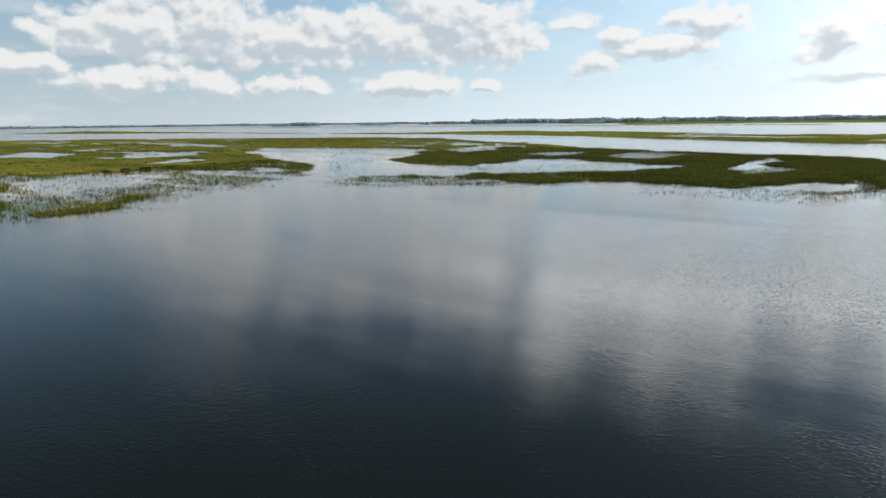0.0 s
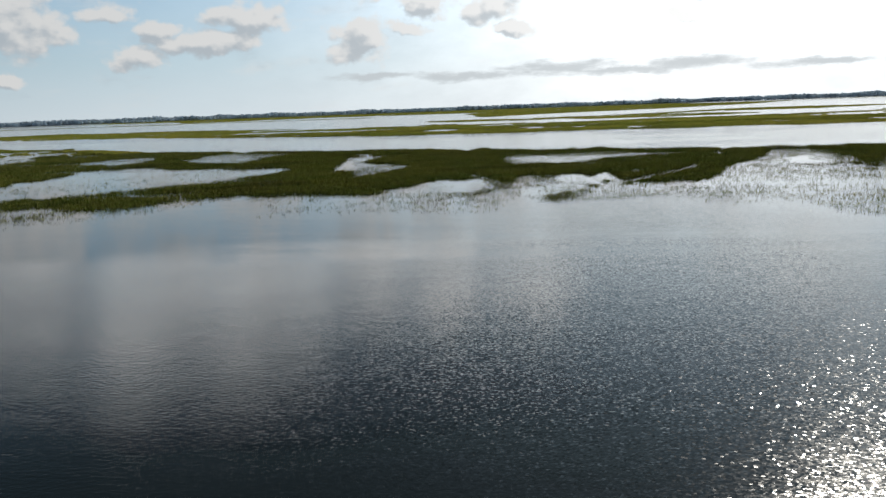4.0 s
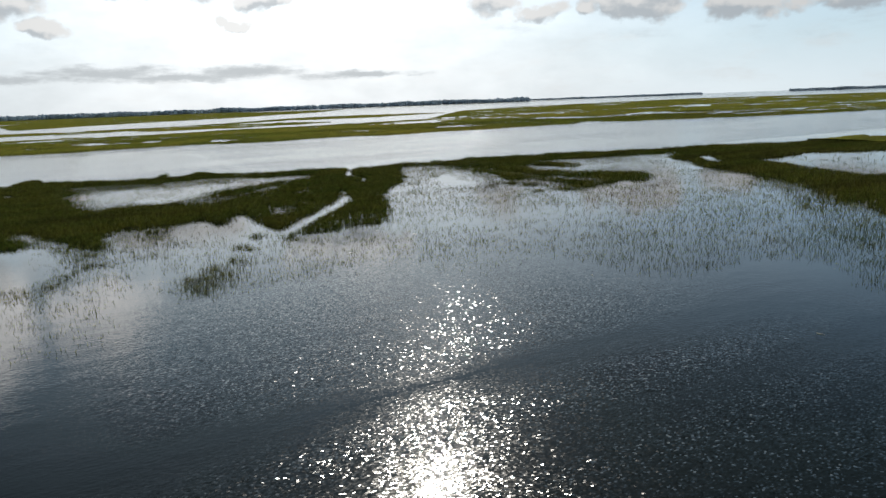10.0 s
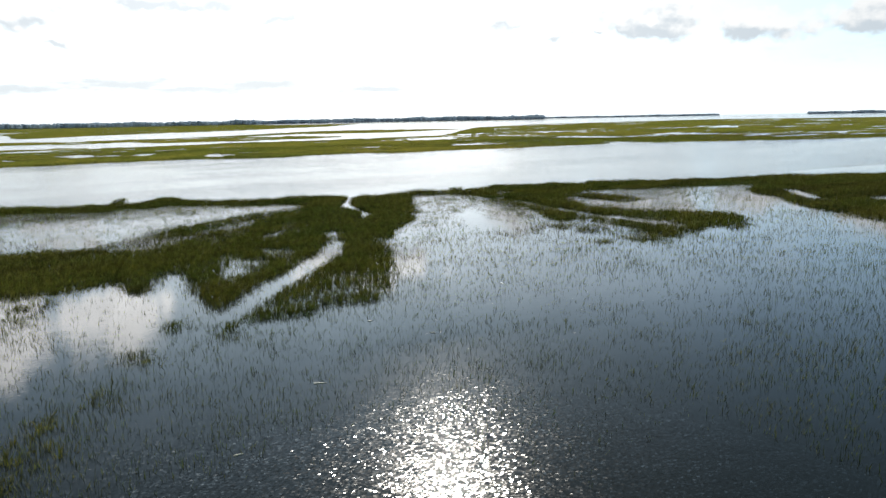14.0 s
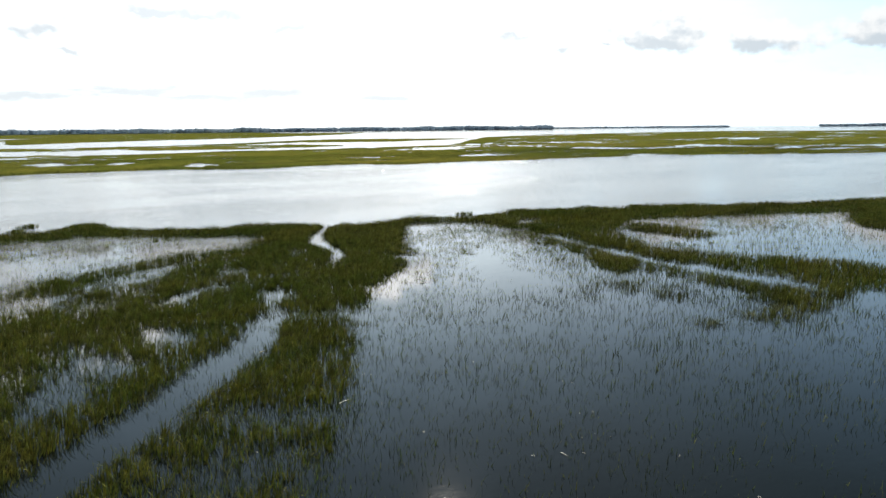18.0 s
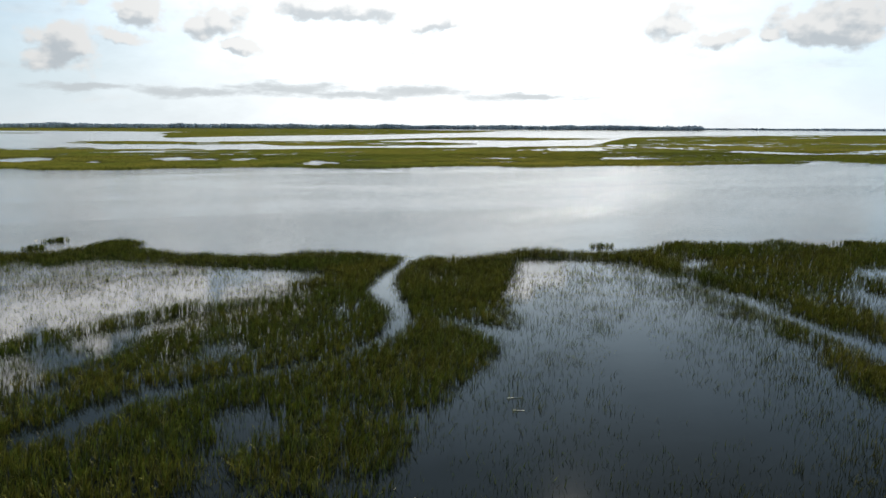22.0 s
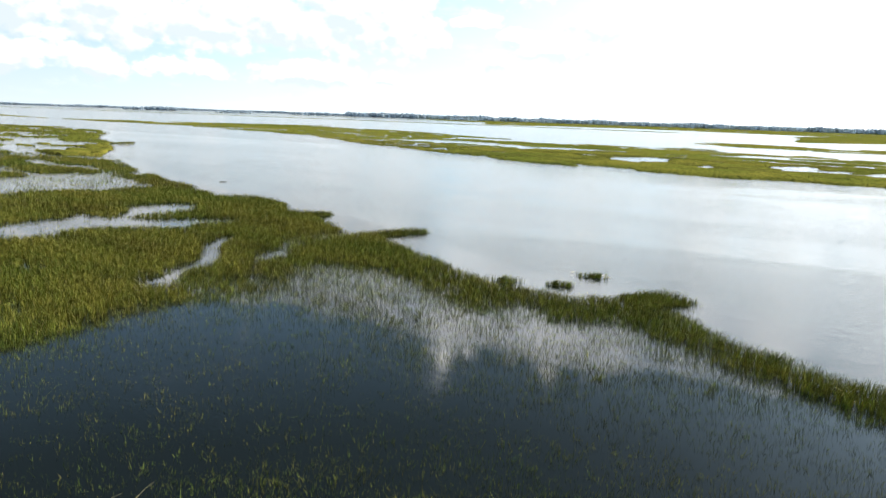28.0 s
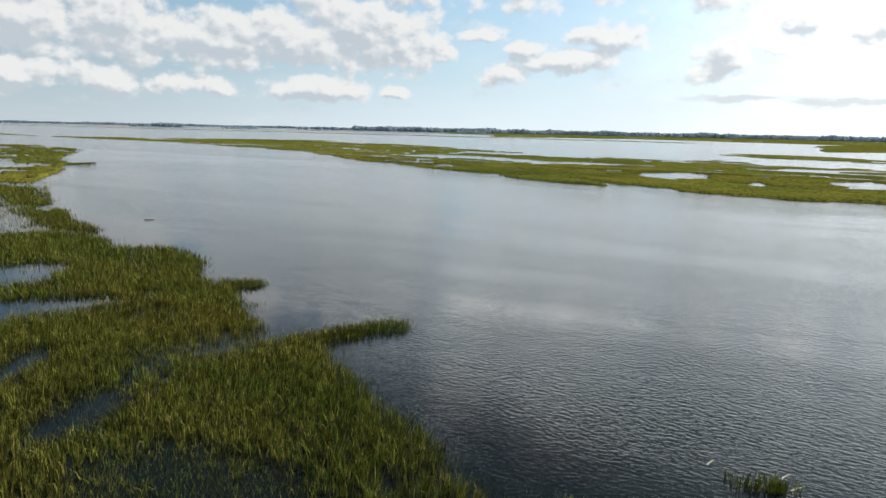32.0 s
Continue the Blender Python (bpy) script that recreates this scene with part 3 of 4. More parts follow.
area(0.08, [(-26.1, 112.2), (-29.1, 131.4), (-31.0, 150.2), (-18.8, 150.2), (-25.3, 134.1), (-17.4, 124.7), (-12.5, 125.4), (-16.0, 115.1), (-22.7, 111.2)])
area(0.05, [(-13.7, 85.5), (-9.7, 92.2), (-7.1, 96.5), (-1.7, 95.1), (-1.0, 83.9), (-5.9, 82.1), (-9.8, 81.8)])
area(0.35, [(-99.3, 153.6), (-94.4, 163.5), (-86.9, 173.8), (-79.7, 159.5), (-85.8, 148.8)])
area(0.30, [(-72.0, 154.9), (-66.7, 171.2), (-55.7, 168.4), (-51.5, 148.6), (-61.6, 143.1)])
area(0.10, [(-151.9, 206.1), (-128.0, 205.7), (-125.3, 183.5), (-130.6, 177.4)])
area(0.05, [(-212.7, 143.3), (-182.2, 161.8), (-161.3, 170.4), (-132.6, 161.5), (-126.2, 138.0), (-126.2, 119.4), (-101.8, 107.2), (-84.2, 99.3), (-71.1, 106.4), (-62.6, 120.4), (-50.1, 122.5), (-34.8, 114.6), (-45.6, 101.2), (-56.0, 88.4), (-61.5, 75.8), (-73.6, 68.6), (-68.0, 49.1), (-79.0, 47.9), (-86.4, 63.9), (-106.9, 86.7), (-151.8, 114.1), (-189.7, 136.6)])
area(0.05, [(-261.0, 74.5), (-271.9, 89.6), (-229.2, 89.5), (-208.0, 75.2), (-217.6, 63.0)])
area(0.10, [(-149.9, 68.1), (-162.5, 87.6), (-155.4, 94.6), (-144.0, 76.6), (-141.0, 65.5)])
area(0.50, [(-134.4, 32.0), (-125.1, 55.2), (-98.4, 70.6), (-82.8, 66.1), (-77.2, 46.6), (-73.5, 28.3), (-67.3, 15.2), (-64.2, 8.4)])
area(0.12, [(-116.2, 28.5), (-117.7, 40.4), (-101.6, 42.9), (-93.0, 32.1), (-90.4, 24.5), (-98.8, 23.1)])
area(0.40, [(-63.9, 160.4), (-65.8, 170.2), (-60.9, 174.5), (-49.1, 167.3), (-51.4, 157.3)])
area(0.10, [(-135.4, 198.0), (-128.6, 196.6), (-118.8, 191.5), (-115.9, 186.9)])
# Pools in the marsh across the bay.
patch(0.06, [(-195.3, 126.4), (-184.2, 152.5), (-136.1, 143.6), (-120.9, 142.2), (-107.8, 113.6), (-102.6, 89.6), (-102.4, 82.9), (-149.0, 105.9)], 0.9, 2.2)
patch(0.12, [(-101.2, 95.2), (-80.6, 95.1), (-56.3, 83.5), (-41.1, 98.9), (-33.9, 121.1), (-41.4, 125.4), (-60.7, 117.2), (-68.1, 102.1)], 0.9, 2.2)
patch(0.25, [(-138.9, 166.2), (-143.9, 198.7), (-118.3, 180.1), (-111.5, 146.6)], 0.9, 2.2)
patch(0.12, [(-108.0, 24.7), (-106.7, 35.6), (-99.6, 42.7), (-89.4, 36.5), (-93.5, 27.3)], 0.9, 2.2)
patch(0.40, [(-21.8, 100.1), (-22.5, 117.5), (-21.0, 134.3), (-13.6, 121.4), (-16.0, 112.0), (-19.1, 101.8)], 1.2, 2.2)
patch(0.10, [(-12.4, 80.6), (-9.6, 87.2), (-4.3, 92.9), (-1.0, 88.2), (-1.3, 81.6), (-9.7, 78.7)], 0.9, 2.2)
patch(0.30, [(0.3, 131.9), (6.0, 138.8), (23.5, 139.9), (33.1, 134.5), (23.4, 126.2), (12.0, 118.9), (3.0, 116.6)], 0.9, 2.2)
patch(0.35, [(-63.2, 142.0), (-57.2, 154.3), (-48.8, 150.5), (-50.9, 138.0)], 0.9, 2.2)
patch(0.35, [(-91.4, 151.1), (-85.4, 162.8), (-76.3, 154.2), (-79.6, 141.3)], 0.9, 2.2)
patch(0.45, [(-73.9, 69.2), (-50.0, 77.9), (-44.2, 69.7), (-57.0, 60.5), (-61.8, 57.7)], 0.8, 2.5)
# Stalks that stand in the open lagoon.
patch(0.24, [(18.7, 87.8), (29.0, 94.4), (40.3, 111.1), (42.9, 101.4), (48.9, 94.0), (62.3, 91.6), (60.3, 83.3), (57.3, 77.9), (35.7, 65.7), (30.5, 68.2), (24.0, 69.8), (19.2, 73.2), (13.8, 75.4), (10.3, 75.1), (7.3, 74.4), (6.5, 87.1), (9.2, 89.2), (13.6, 87.5), (17.2, 88.8)], 2.0, 6.0)
patch(0.05, [(31.7, 87.4), (35.7, 85.8), (41.9, 85.9), (48.7, 83.6), (36.4, 76.5), (25.1, 82.8), (27.9, 86.2)], 2.0, 5.0)
patch(0.62, [(4.9, 74.3), (6.4, 77.0), (8.4, 78.9), (9.9, 79.1), (10.1, 75.4), (8.4, 73.5), (6.9, 71.2), (5.3, 71.9)], 0.8, 1.5)
# The wide pool and the channel that cut into the point.
patch(0.88, [(5.1, 112.4), (12.9, 115.4), (23.6, 111.3), (29.3, 107.4), (33.3, 104.7), (28.1, 92.9), (25.0, 88.0), (22.8, 88.7), (21.1, 87.6), (18.6, 87.3), (17.2, 88.8), (16.4, 90.6), (15.8, 95.5), (13.6, 96.9), (12.2, 97.8), (12.0, 101.5), (8.7, 101.4), (5.8, 100.3)])
patch(0.45, [(5.8, 99.5), (7.5, 99.5), (9.0, 99.8), (9.3, 93.8), (7.7, 92.3), (6.3, 91.0)])
patch(0.05, [(10.6, 100.2), (12.0, 101.6), (12.2, 97.5), (13.6, 96.6), (14.8, 100.6), (16.0, 102.9), (15.9, 97.4), (15.4, 91.9), (13.9, 89.4), (13.1, 87.8), (11.1, 88.0), (9.0, 90.4), (7.9, 94.0), (9.0, 98.5)])
patch(0.35, [(19.1, 102.7), (21.5, 104.7), (20.8, 99.8), (18.8, 99.0)])
strip(0.06, 2.0, [(14.7, 86.7), (17.5, 90.3), (20.7, 95.1), (25.2, 99.8), (28.2, 103.8)])
patch(0.80, [(13.4, 89.3), (14.8, 90.1), (14.5, 87.9), (13.5, 87.6)])
patch(0.85, [(15.5, 88.0), (17.1, 88.0), (16.5, 84.7), (15.3, 84.8)])
patch(0.78, [(11.2, 85.6), (12.5, 86.0), (12.3, 83.4), (11.2, 83.6)])
patch(0.78, [(10.0, 81.1), (10.9, 80.6), (10.8, 79.3), (10.0, 79.4)])
patch(0.60, [(9.2, 79.7), (10.3, 79.0), (10.2, 77.4), (9.4, 78.1)])
patch(0.60, [(7.4, 80.2), (8.6, 79.8), (8.6, 77.9), (7.7, 78.1)])
# The fan of grass past the lagoon.
patch(0.34, [(58.6, 130.0), (65.5, 134.7), (73.7, 128.8), (85.1, 125.4), (101.1, 121.1), (54.2, 93.8), (53.6, 96.5), (53.1, 100.8), (51.7, 107.2), (55.2, 117.6)], 0.6, 1.5)
patch(0.22, [(67.0, 121.9), (66.5, 118.1), (65.2, 110.9), (67.2, 107.0), (69.3, 102.6), (97.9, 119.2), (90.5, 121.6), (79.8, 120.6), (77.3, 125.7), (71.3, 125.7)])
patch(0.48, [(55.4, 121.5), (54.6, 113.8), (52.0, 107.6), (53.6, 105.1), (53.3, 101.0), (54.0, 98.2), (54.4, 93.9), (50.4, 91.6), (50.3, 94.3), (51.4, 97.8), (50.2, 101.8), (48.3, 104.8), (50.0, 110.8)], 0.8, 2.0)
patch(0.95, [(59.8, 131.7), (65.5, 134.7), (72.3, 135.9), (75.9, 133.7), (73.1, 128.2), (66.8, 122.4), (63.6, 117.7), (62.4, 113.6), (64.2, 110.1), (66.5, 107.3), (67.1, 104.5), (68.9, 102.4), (62.4, 98.6), (61.8, 100.4), (61.5, 103.0), (60.2, 105.5), (59.4, 107.8), (58.9, 110.2), (59.5, 114.5), (59.3, 118.7), (59.9, 123.0), (59.2, 126.9)], 0.9, 1.3)
patch(0.90, [(58.3, 125.6), (58.2, 120.8), (57.8, 116.3), (57.3, 112.2), (56.9, 108.3), (57.3, 105.9), (57.7, 103.5), (57.9, 101.1), (58.4, 98.8), (58.5, 96.3), (55.7, 94.7), (55.4, 96.3), (55.9, 98.9), (56.1, 100.8), (55.8, 103.1), (55.2, 104.9), (55.1, 107.5), (52.6, 107.2), (53.3, 109.5), (55.6, 114.3), (56.7, 118.8)], 0.9, 1.3)
strip(0.10, 1.0, [(59.6, 124.2), (58.6, 118.5), (58.4, 113.9), (58.2, 110.0), (58.8, 107.3), (59.0, 104.9), (59.1, 101.9)])
patch(0.05, [(60.2, 107.4), (61.0, 107.0), (59.5, 105.0), (58.4, 104.8)])
patch(0.05, [(62.2, 133.4), (65.0, 133.6), (63.8, 131.5), (61.3, 131.7)])
patch(0.90, [(70.9, 125.9), (72.3, 123.0), (72.7, 118.9), (72.3, 115.7), (69.6, 115.7), (68.6, 118.9), (67.7, 121.9)])
patch(0.85, [(48.1, 105.3), (49.3, 105.4), (46.9, 102.5), (46.2, 102.6)])
patch(0.72, [(50.4, 104.9), (52.2, 104.6), (50.7, 102.7), (48.7, 102.6)], 0.8, 1.2)
patch(0.72, [(51.6, 102.2), (52.8, 100.9), (51.3, 99.4), (50.1, 100.7)], 0.8, 1.2)
patch(0.72, [(53.4, 96.6), (54.0, 94.8), (52.0, 94.1), (51.8, 95.6)], 0.8, 1.2)
patch(0.80, [(48.7, 96.2), (49.4, 95.2), (48.5, 94.7), (47.7, 95.2)])
patch(0.14, [(77.2, 115.4), (90.3, 116.7), (87.7, 107.2), (74.9, 97.4), (78.0, 89.6), (66.8, 83.3), (59.3, 86.3), (62.5, 91.5), (68.7, 96.3), (69.9, 103.8)], 0.5, 1.2)
patch(0.90, [(87.5, 87.3), (82.5, 78.8), (85.6, 72.4), (49.9, 53.2), (53.6, 58.2), (60.8, 64.6), (67.5, 73.2)])
patch(0.08, [(94.0, 101.2), (111.1, 101.9), (125.5, 93.9), (89.2, 74.4), (84.9, 80.3), (88.6, 88.5)], 0.5, 1.5)
patch(0.45, [(61.1, 70.0), (65.9, 71.4), (56.2, 59.7), (49.5, 53.0), (37.3, 46.4), (37.2, 52.0)], 0.8, 2.0)
patch(0.03, [(-5.9, 94.6), (-2.1, 94.5), (-1.3, 84.6), (-2.4, 80.9), (-5.5, 80.9)])
# The point, seen from close by.
patch(0.20, [(48.8, 131.3), (42.8, 118.4), (40.0, 114.8), (36.0, 109.0), (33.9, 105.1), (32.2, 101.7), (29.2, 93.6), (31.8, 92.2), (39.9, 104.2), (52.4, 129.9)], 0.6, 1.5)
patch(1.00, [(20.4, 108.2), (21.5, 109.5), (23.0, 110.8), (24.6, 112.8), (26.3, 114.4), (28.0, 115.3), (30.5, 116.0), (30.7, 113.8), (29.6, 110.0), (28.7, 106.7), (27.9, 104.8), (26.9, 103.3), (25.7, 102.1), (24.0, 100.0), (22.9, 98.5), (21.9, 97.6), (21.1, 98.0)])
patch(0.25, [(23.4, 109.5), (25.4, 107.1), (25.1, 104.0), (23.3, 105.8)], 0.5, 1.2)
patch(0.30, [(20.6, 105.2), (22.4, 103.7), (22.0, 100.7), (20.9, 101.3)], 0.5, 1.5)
patch(1.00, [(28.8, 104.9), (30.7, 104.8), (32.2, 102.6), (31.3, 99.6), (30.0, 96.3), (28.8, 93.8), (23.8, 96.5), (24.6, 97.2), (25.5, 98.9), (26.7, 100.8), (28.0, 102.7)])
strip(0.10, 1.8, [(22.8, 97.7), (24.0, 99.5), (25.9, 101.9), (27.8, 104.0), (28.9, 106.6), (29.5, 108.9)])
patch(1.00, [(34.4, 121.3), (36.7, 119.0), (38.5, 121.0), (41.4, 118.2), (40.2, 115.2), (37.9, 112.5), (35.5, 108.9), (34.2, 106.2), (33.0, 107.4), (31.7, 108.6), (31.5, 110.0), (32.2, 113.2), (31.5, 114.7), (32.9, 116.9), (34.8, 117.7)])
patch(0.08, [(30.5, 113.9), (31.6, 115.3), (32.1, 113.0), (31.5, 110.5), (30.5, 110.3), (30.1, 111.9)])
strip(0.30, 1.6, [(29.1, 108.7), (31.0, 107.8), (32.7, 106.6), (34.6, 105.8)])
patch(0.26, [(35.7, 108.8), (39.6, 113.3), (40.2, 108.7), (38.1, 104.2), (34.8, 100.3), (32.1, 97.0), (29.5, 94.2), (31.3, 99.6), (34.1, 105.5)], 0.8, 2.0)
patch(0.60, [(41.4, 117.3), (42.1, 115.0), (39.7, 110.1), (38.9, 110.5)])
# The back marsh between the lagoons, and the creek.
patch(0.18, [(49.2, 133.8), (45.9, 124.8), (44.2, 120.5), (42.2, 117.4), (40.4, 115.6), (38.6, 113.6), (36.4, 110.2), (35.3, 108.0), (34.7, 106.8), (39.1, 105.5), (44.4, 111.5), (46.6, 118.1), (54.1, 132.0)], 0.4, 1.0)
patch(1.00, [(20.6, 125.2), (22.5, 127.1), (24.9, 128.0), (27.5, 129.0), (31.0, 130.0), (34.3, 131.9), (37.4, 134.4), (39.3, 136.7), (42.2, 139.1), (43.7, 140.6), (41.2, 136.2), (39.3, 132.2), (38.8, 129.9), (39.2, 127.0), (38.9, 124.6), (38.2, 122.7), (37.0, 121.0), (35.8, 119.9), (34.2, 119.5), (32.8, 119.2), (30.5, 118.1), (28.4, 117.6), (27.4, 117.4), (26.6, 116.5), (25.4, 116.0), (24.3, 115.3), (23.4, 115.1)])
patch(0.45, [(21.7, 121.1), (23.1, 122.2), (24.9, 123.5), (25.5, 122.5), (23.9, 120.5), (22.5, 118.3)], 0.5, 1.2)
patch(1.00, [(43.0, 137.8), (44.1, 139.7), (46.6, 139.1), (49.0, 137.2), (49.1, 134.0), (47.9, 129.8), (46.1, 125.1), (44.4, 121.4), (43.4, 121.5), (42.0, 122.7), (41.0, 123.5), (39.7, 122.2), (38.7, 121.2), (40.4, 129.0)])
patch(1.00, [(38.4, 120.0), (40.7, 122.5), (41.8, 121.1), (42.4, 119.1), (42.0, 117.6), (40.6, 116.3), (39.1, 114.7), (37.5, 112.3), (36.2, 110.3), (35.3, 108.6), (34.7, 106.8), (32.2, 107.5), (32.3, 111.9), (33.0, 115.9), (35.4, 117.9)])
patch(0.95, [(27.6, 116.2), (30.5, 116.0), (33.0, 115.9), (32.5, 107.4), (26.3, 109.2), (25.9, 112.5), (26.8, 114.9)])
patch(0.12, [(30.1, 114.4), (31.9, 114.8), (31.9, 112.0), (30.5, 111.1)])
patch(0.30, [(29.6, 110.9), (30.4, 110.2), (30.1, 108.7)])
strip(0.16, 1.1, [(41.2, 123.4), (42.1, 122.1), (42.8, 120.7), (43.5, 119.3)])
patch(0.28, [(48.9, 133.1), (56.3, 131.8), (48.8, 119.9), (44.1, 120.2)], 0.7, 2.0)
patch(0.60, [(48.7, 121.3), (49.4, 121.1), (47.8, 118.5), (47.3, 118.8)])
patch(0.50, [(41.2, 115.9), (42.3, 115.3), (40.6, 111.4), (39.7, 111.6)])
patch(0.30, [(41.1, 116.3), (42.7, 115.9), (39.4, 106.1), (37.7, 105.9), (38.6, 110.1)], 0.7, 1.6)
strip(0.00, 1.25, [(43.6, 140.1), (41.0, 135.3), (39.4, 131.2), (39.4, 127.2), (39.2, 124.2), (38.2, 121.9)])
strip(0.00, 0.95, [(38.2, 121.9), (36.9, 120.3), (35.4, 119.0), (34.1, 118.3), (32.2, 117.7)])
strip(0.00, 0.7, [(32.2, 117.7), (30.5, 117.1), (28.5, 116.9), (27.0, 116.1), (26.2, 115.3)])
strip(0.00, 1.5, [(26.2, 115.3), (25.6, 114.0), (24.7, 113.8)])
# The back lagoon.
patch(0.26, [(16.0, 142.1), (18.9, 144.4), (22.7, 143.8), (28.5, 141.5), (34.2, 138.9), (37.7, 136.2), (36.0, 134.6), (33.7, 132.7), (31.1, 131.1), (27.5, 129.9), (24.8, 128.8), (22.4, 127.5), (20.4, 126.0)], 0.6, 1.5)
patch(0.20, [(3.4, 119.1), (2.9, 122.1), (2.4, 125.5), (2.9, 128.7), (8.9, 123.6), (12.6, 119.1), (10.6, 115.0)], 0.8, 2.0)
patch(0.30, [(2.9, 129.4), (0.4, 132.0), (0.2, 135.1), (0.3, 137.0), (2.6, 137.7), (1.1, 142.1), (-0.9, 145.2), (1.0, 148.4), (3.4, 148.6), (6.1, 148.2), (10.5, 146.1), (13.8, 144.7), (15.5, 144.9), (17.2, 145.7), (17.6, 141.7), (18.8, 141.1), (19.4, 143.8), (20.5, 145.4), (22.0, 145.7), (23.3, 144.3), (25.3, 143.2), (27.3, 141.8), (29.5, 140.5), (29.5, 139.3), (9.9, 125.9)], 0.6, 3.0)
patch(0.45, [(-0.9, 145.2), (1.0, 148.4), (4.3, 148.5), (10.7, 145.7), (14.6, 144.4), (16.7, 142.3), (17.6, 138.6), (16.5, 136.6), (13.0, 137.3), (8.8, 138.1), (4.8, 139.0)], 0.8, 4.0)
patch(0.40, [(18.2, 140.3), (19.7, 143.5), (22.0, 145.1), (25.4, 142.7), (29.0, 140.1), (27.6, 138.0), (21.8, 134.0)], 0.8, 3.0)
patch(0.14, [(4.4, 128.7), (3.5, 133.4), (8.5, 134.8), (14.5, 134.2), (18.5, 131.7), (9.9, 125.9)], 0.8, 3.0)
patch(0.45, [(-1.1, 141.4), (0.9, 147.2), (6.0, 149.4), (15.8, 145.3), (17.2, 142.1), (13.8, 139.3), (7.5, 138.4), (2.4, 138.8)], 0.6, 2.0)
patch(0.10, [(7.1, 119.3), (4.9, 127.1), (8.7, 131.6), (16.2, 131.6), (21.8, 133.3), (29.4, 136.6), (29.7, 134.8), (21.1, 128.5), (15.6, 123.7), (11.8, 118.5)], 0.6, 3.0)
patch(0.31, [(11.8, 118.5), (14.7, 122.0), (19.6, 126.3), (25.8, 130.2), (32.4, 133.0), (32.1, 131.6), (26.3, 128.8), (20.6, 124.7), (16.5, 121.1), (13.6, 118.4)], 0.6, 1.6)
patch(0.43, [(19.7, 122.2), (22.9, 125.2), (28.8, 128.2), (32.7, 129.9), (36.5, 132.9), (36.5, 131.2), (31.0, 127.8), (27.7, 124.6), (25.4, 122.6), (22.8, 121.3), (20.8, 121.4)], 0.5, 1.4)
patch(0.42, [(10.6, 115.0), (12.8, 117.8), (16.4, 120.3), (19.8, 120.7), (22.2, 120.1), (21.8, 118.3), (20.5, 116.9), (17.3, 114.4), (15.3, 112.3)], 0.6, 1.8)
patch(0.24, [(23.5, 119.9), (24.7, 121.8), (26.2, 123.2), (26.5, 122.5), (25.0, 120.5), (23.9, 119.5)], 0.5, 1.2)
patch(0.74, [(21.1, 116.3), (22.7, 118.2), (25.2, 120.9), (27.9, 124.1), (32.8, 129.0), (37.8, 132.7), (37.3, 123.6), (19.5, 112.2), (18.2, 112.9), (19.8, 114.4)])
patch(0.74, [(17.3, 111.2), (18.1, 112.7), (19.3, 112.0), (17.7, 111.0)])
# Pools and a creek behind the levee.
patch(1.00, [(-24.7, 143.4), (-22.7, 146.4), (-18.6, 150.6), (-16.5, 155.8), (-13.9, 159.6), (-8.9, 157.0), (-4.1, 155.3), (-1.0, 155.3), (3.8, 152.6), (8.7, 148.8), (13.0, 146.2), (15.1, 145.6), (13.4, 145.4), (10.1, 146.7), (5.7, 148.8), (3.0, 149.1), (0.5, 149.0), (-1.6, 145.9), (0.5, 142.7), (2.0, 138.2), (-0.4, 137.5), (-1.0, 135.9), (-0.9, 132.7), (0.0, 130.9)], 0.5, 2.0)
patch(0.06, [(-27.2, 150.0), (-33.3, 156.9), (-32.7, 161.4), (-30.5, 162.3), (-26.0, 158.3), (-26.8, 155.3), (-26.6, 152.1)])
patch(0.06, [(-27.4, 144.8), (-32.2, 149.9), (-29.7, 150.5), (-24.6, 152.3), (-19.1, 158.1), (-17.9, 155.3), (-19.0, 150.9), (-23.1, 146.6), (-24.3, 143.2)])
strip(0.00, 1.5, [(-10.6, 147.4), (-8.4, 145.4), (-6.5, 143.4), (-5.5, 140.8), (-4.3, 138.7), (-3.2, 137.0)])
patch(0.15, [(-5.2, 146.5), (-6.5, 149.6), (-5.4, 150.5), (-4.0, 148.1), (-3.8, 145.7)])
patch(0.50, [(0.0, 139.8), (-2.5, 143.6), (0.3, 142.2), (2.1, 139.7)])
patch(0.35, [(-72.7, 167.7), (-67.2, 177.3), (-47.2, 169.7), (-48.1, 164.4), (-51.5, 156.9)], 0.6, 2.0)
patch(0.10, [(-32.5, 155.3), (-33.9, 158.5), (-30.2, 161.4), (-26.8, 158.3), (-26.5, 154.5), (-27.9, 153.0)])
patch(0.10, [(-21.3, 149.7), (-21.8, 153.4), (-21.2, 156.0), (-18.5, 159.3), (-17.2, 157.5), (-18.2, 153.0), (-20.7, 149.4)])
patch(0.12, [(-4.2, 145.8), (-5.2, 147.9), (-4.6, 149.5), (-3.9, 149.6), (-3.2, 147.5), (-3.2, 145.7)])
patch(0.45, [(-8.5, 153.0), (-9.1, 155.1), (-6.2, 157.0), (-4.8, 155.6), (-5.2, 154.0), (-7.1, 152.6)])
strip(0.10, 1.1, [(-12.5, 150.6), (-10.5, 147.4), (-9.2, 146.1), (-6.6, 143.7), (-5.0, 141.7)])


def ramp01(v, lo, hi):
    k = np.clip((v - lo) / (hi - lo), 0, 1)
    return k * k * (3 - 2 * k)


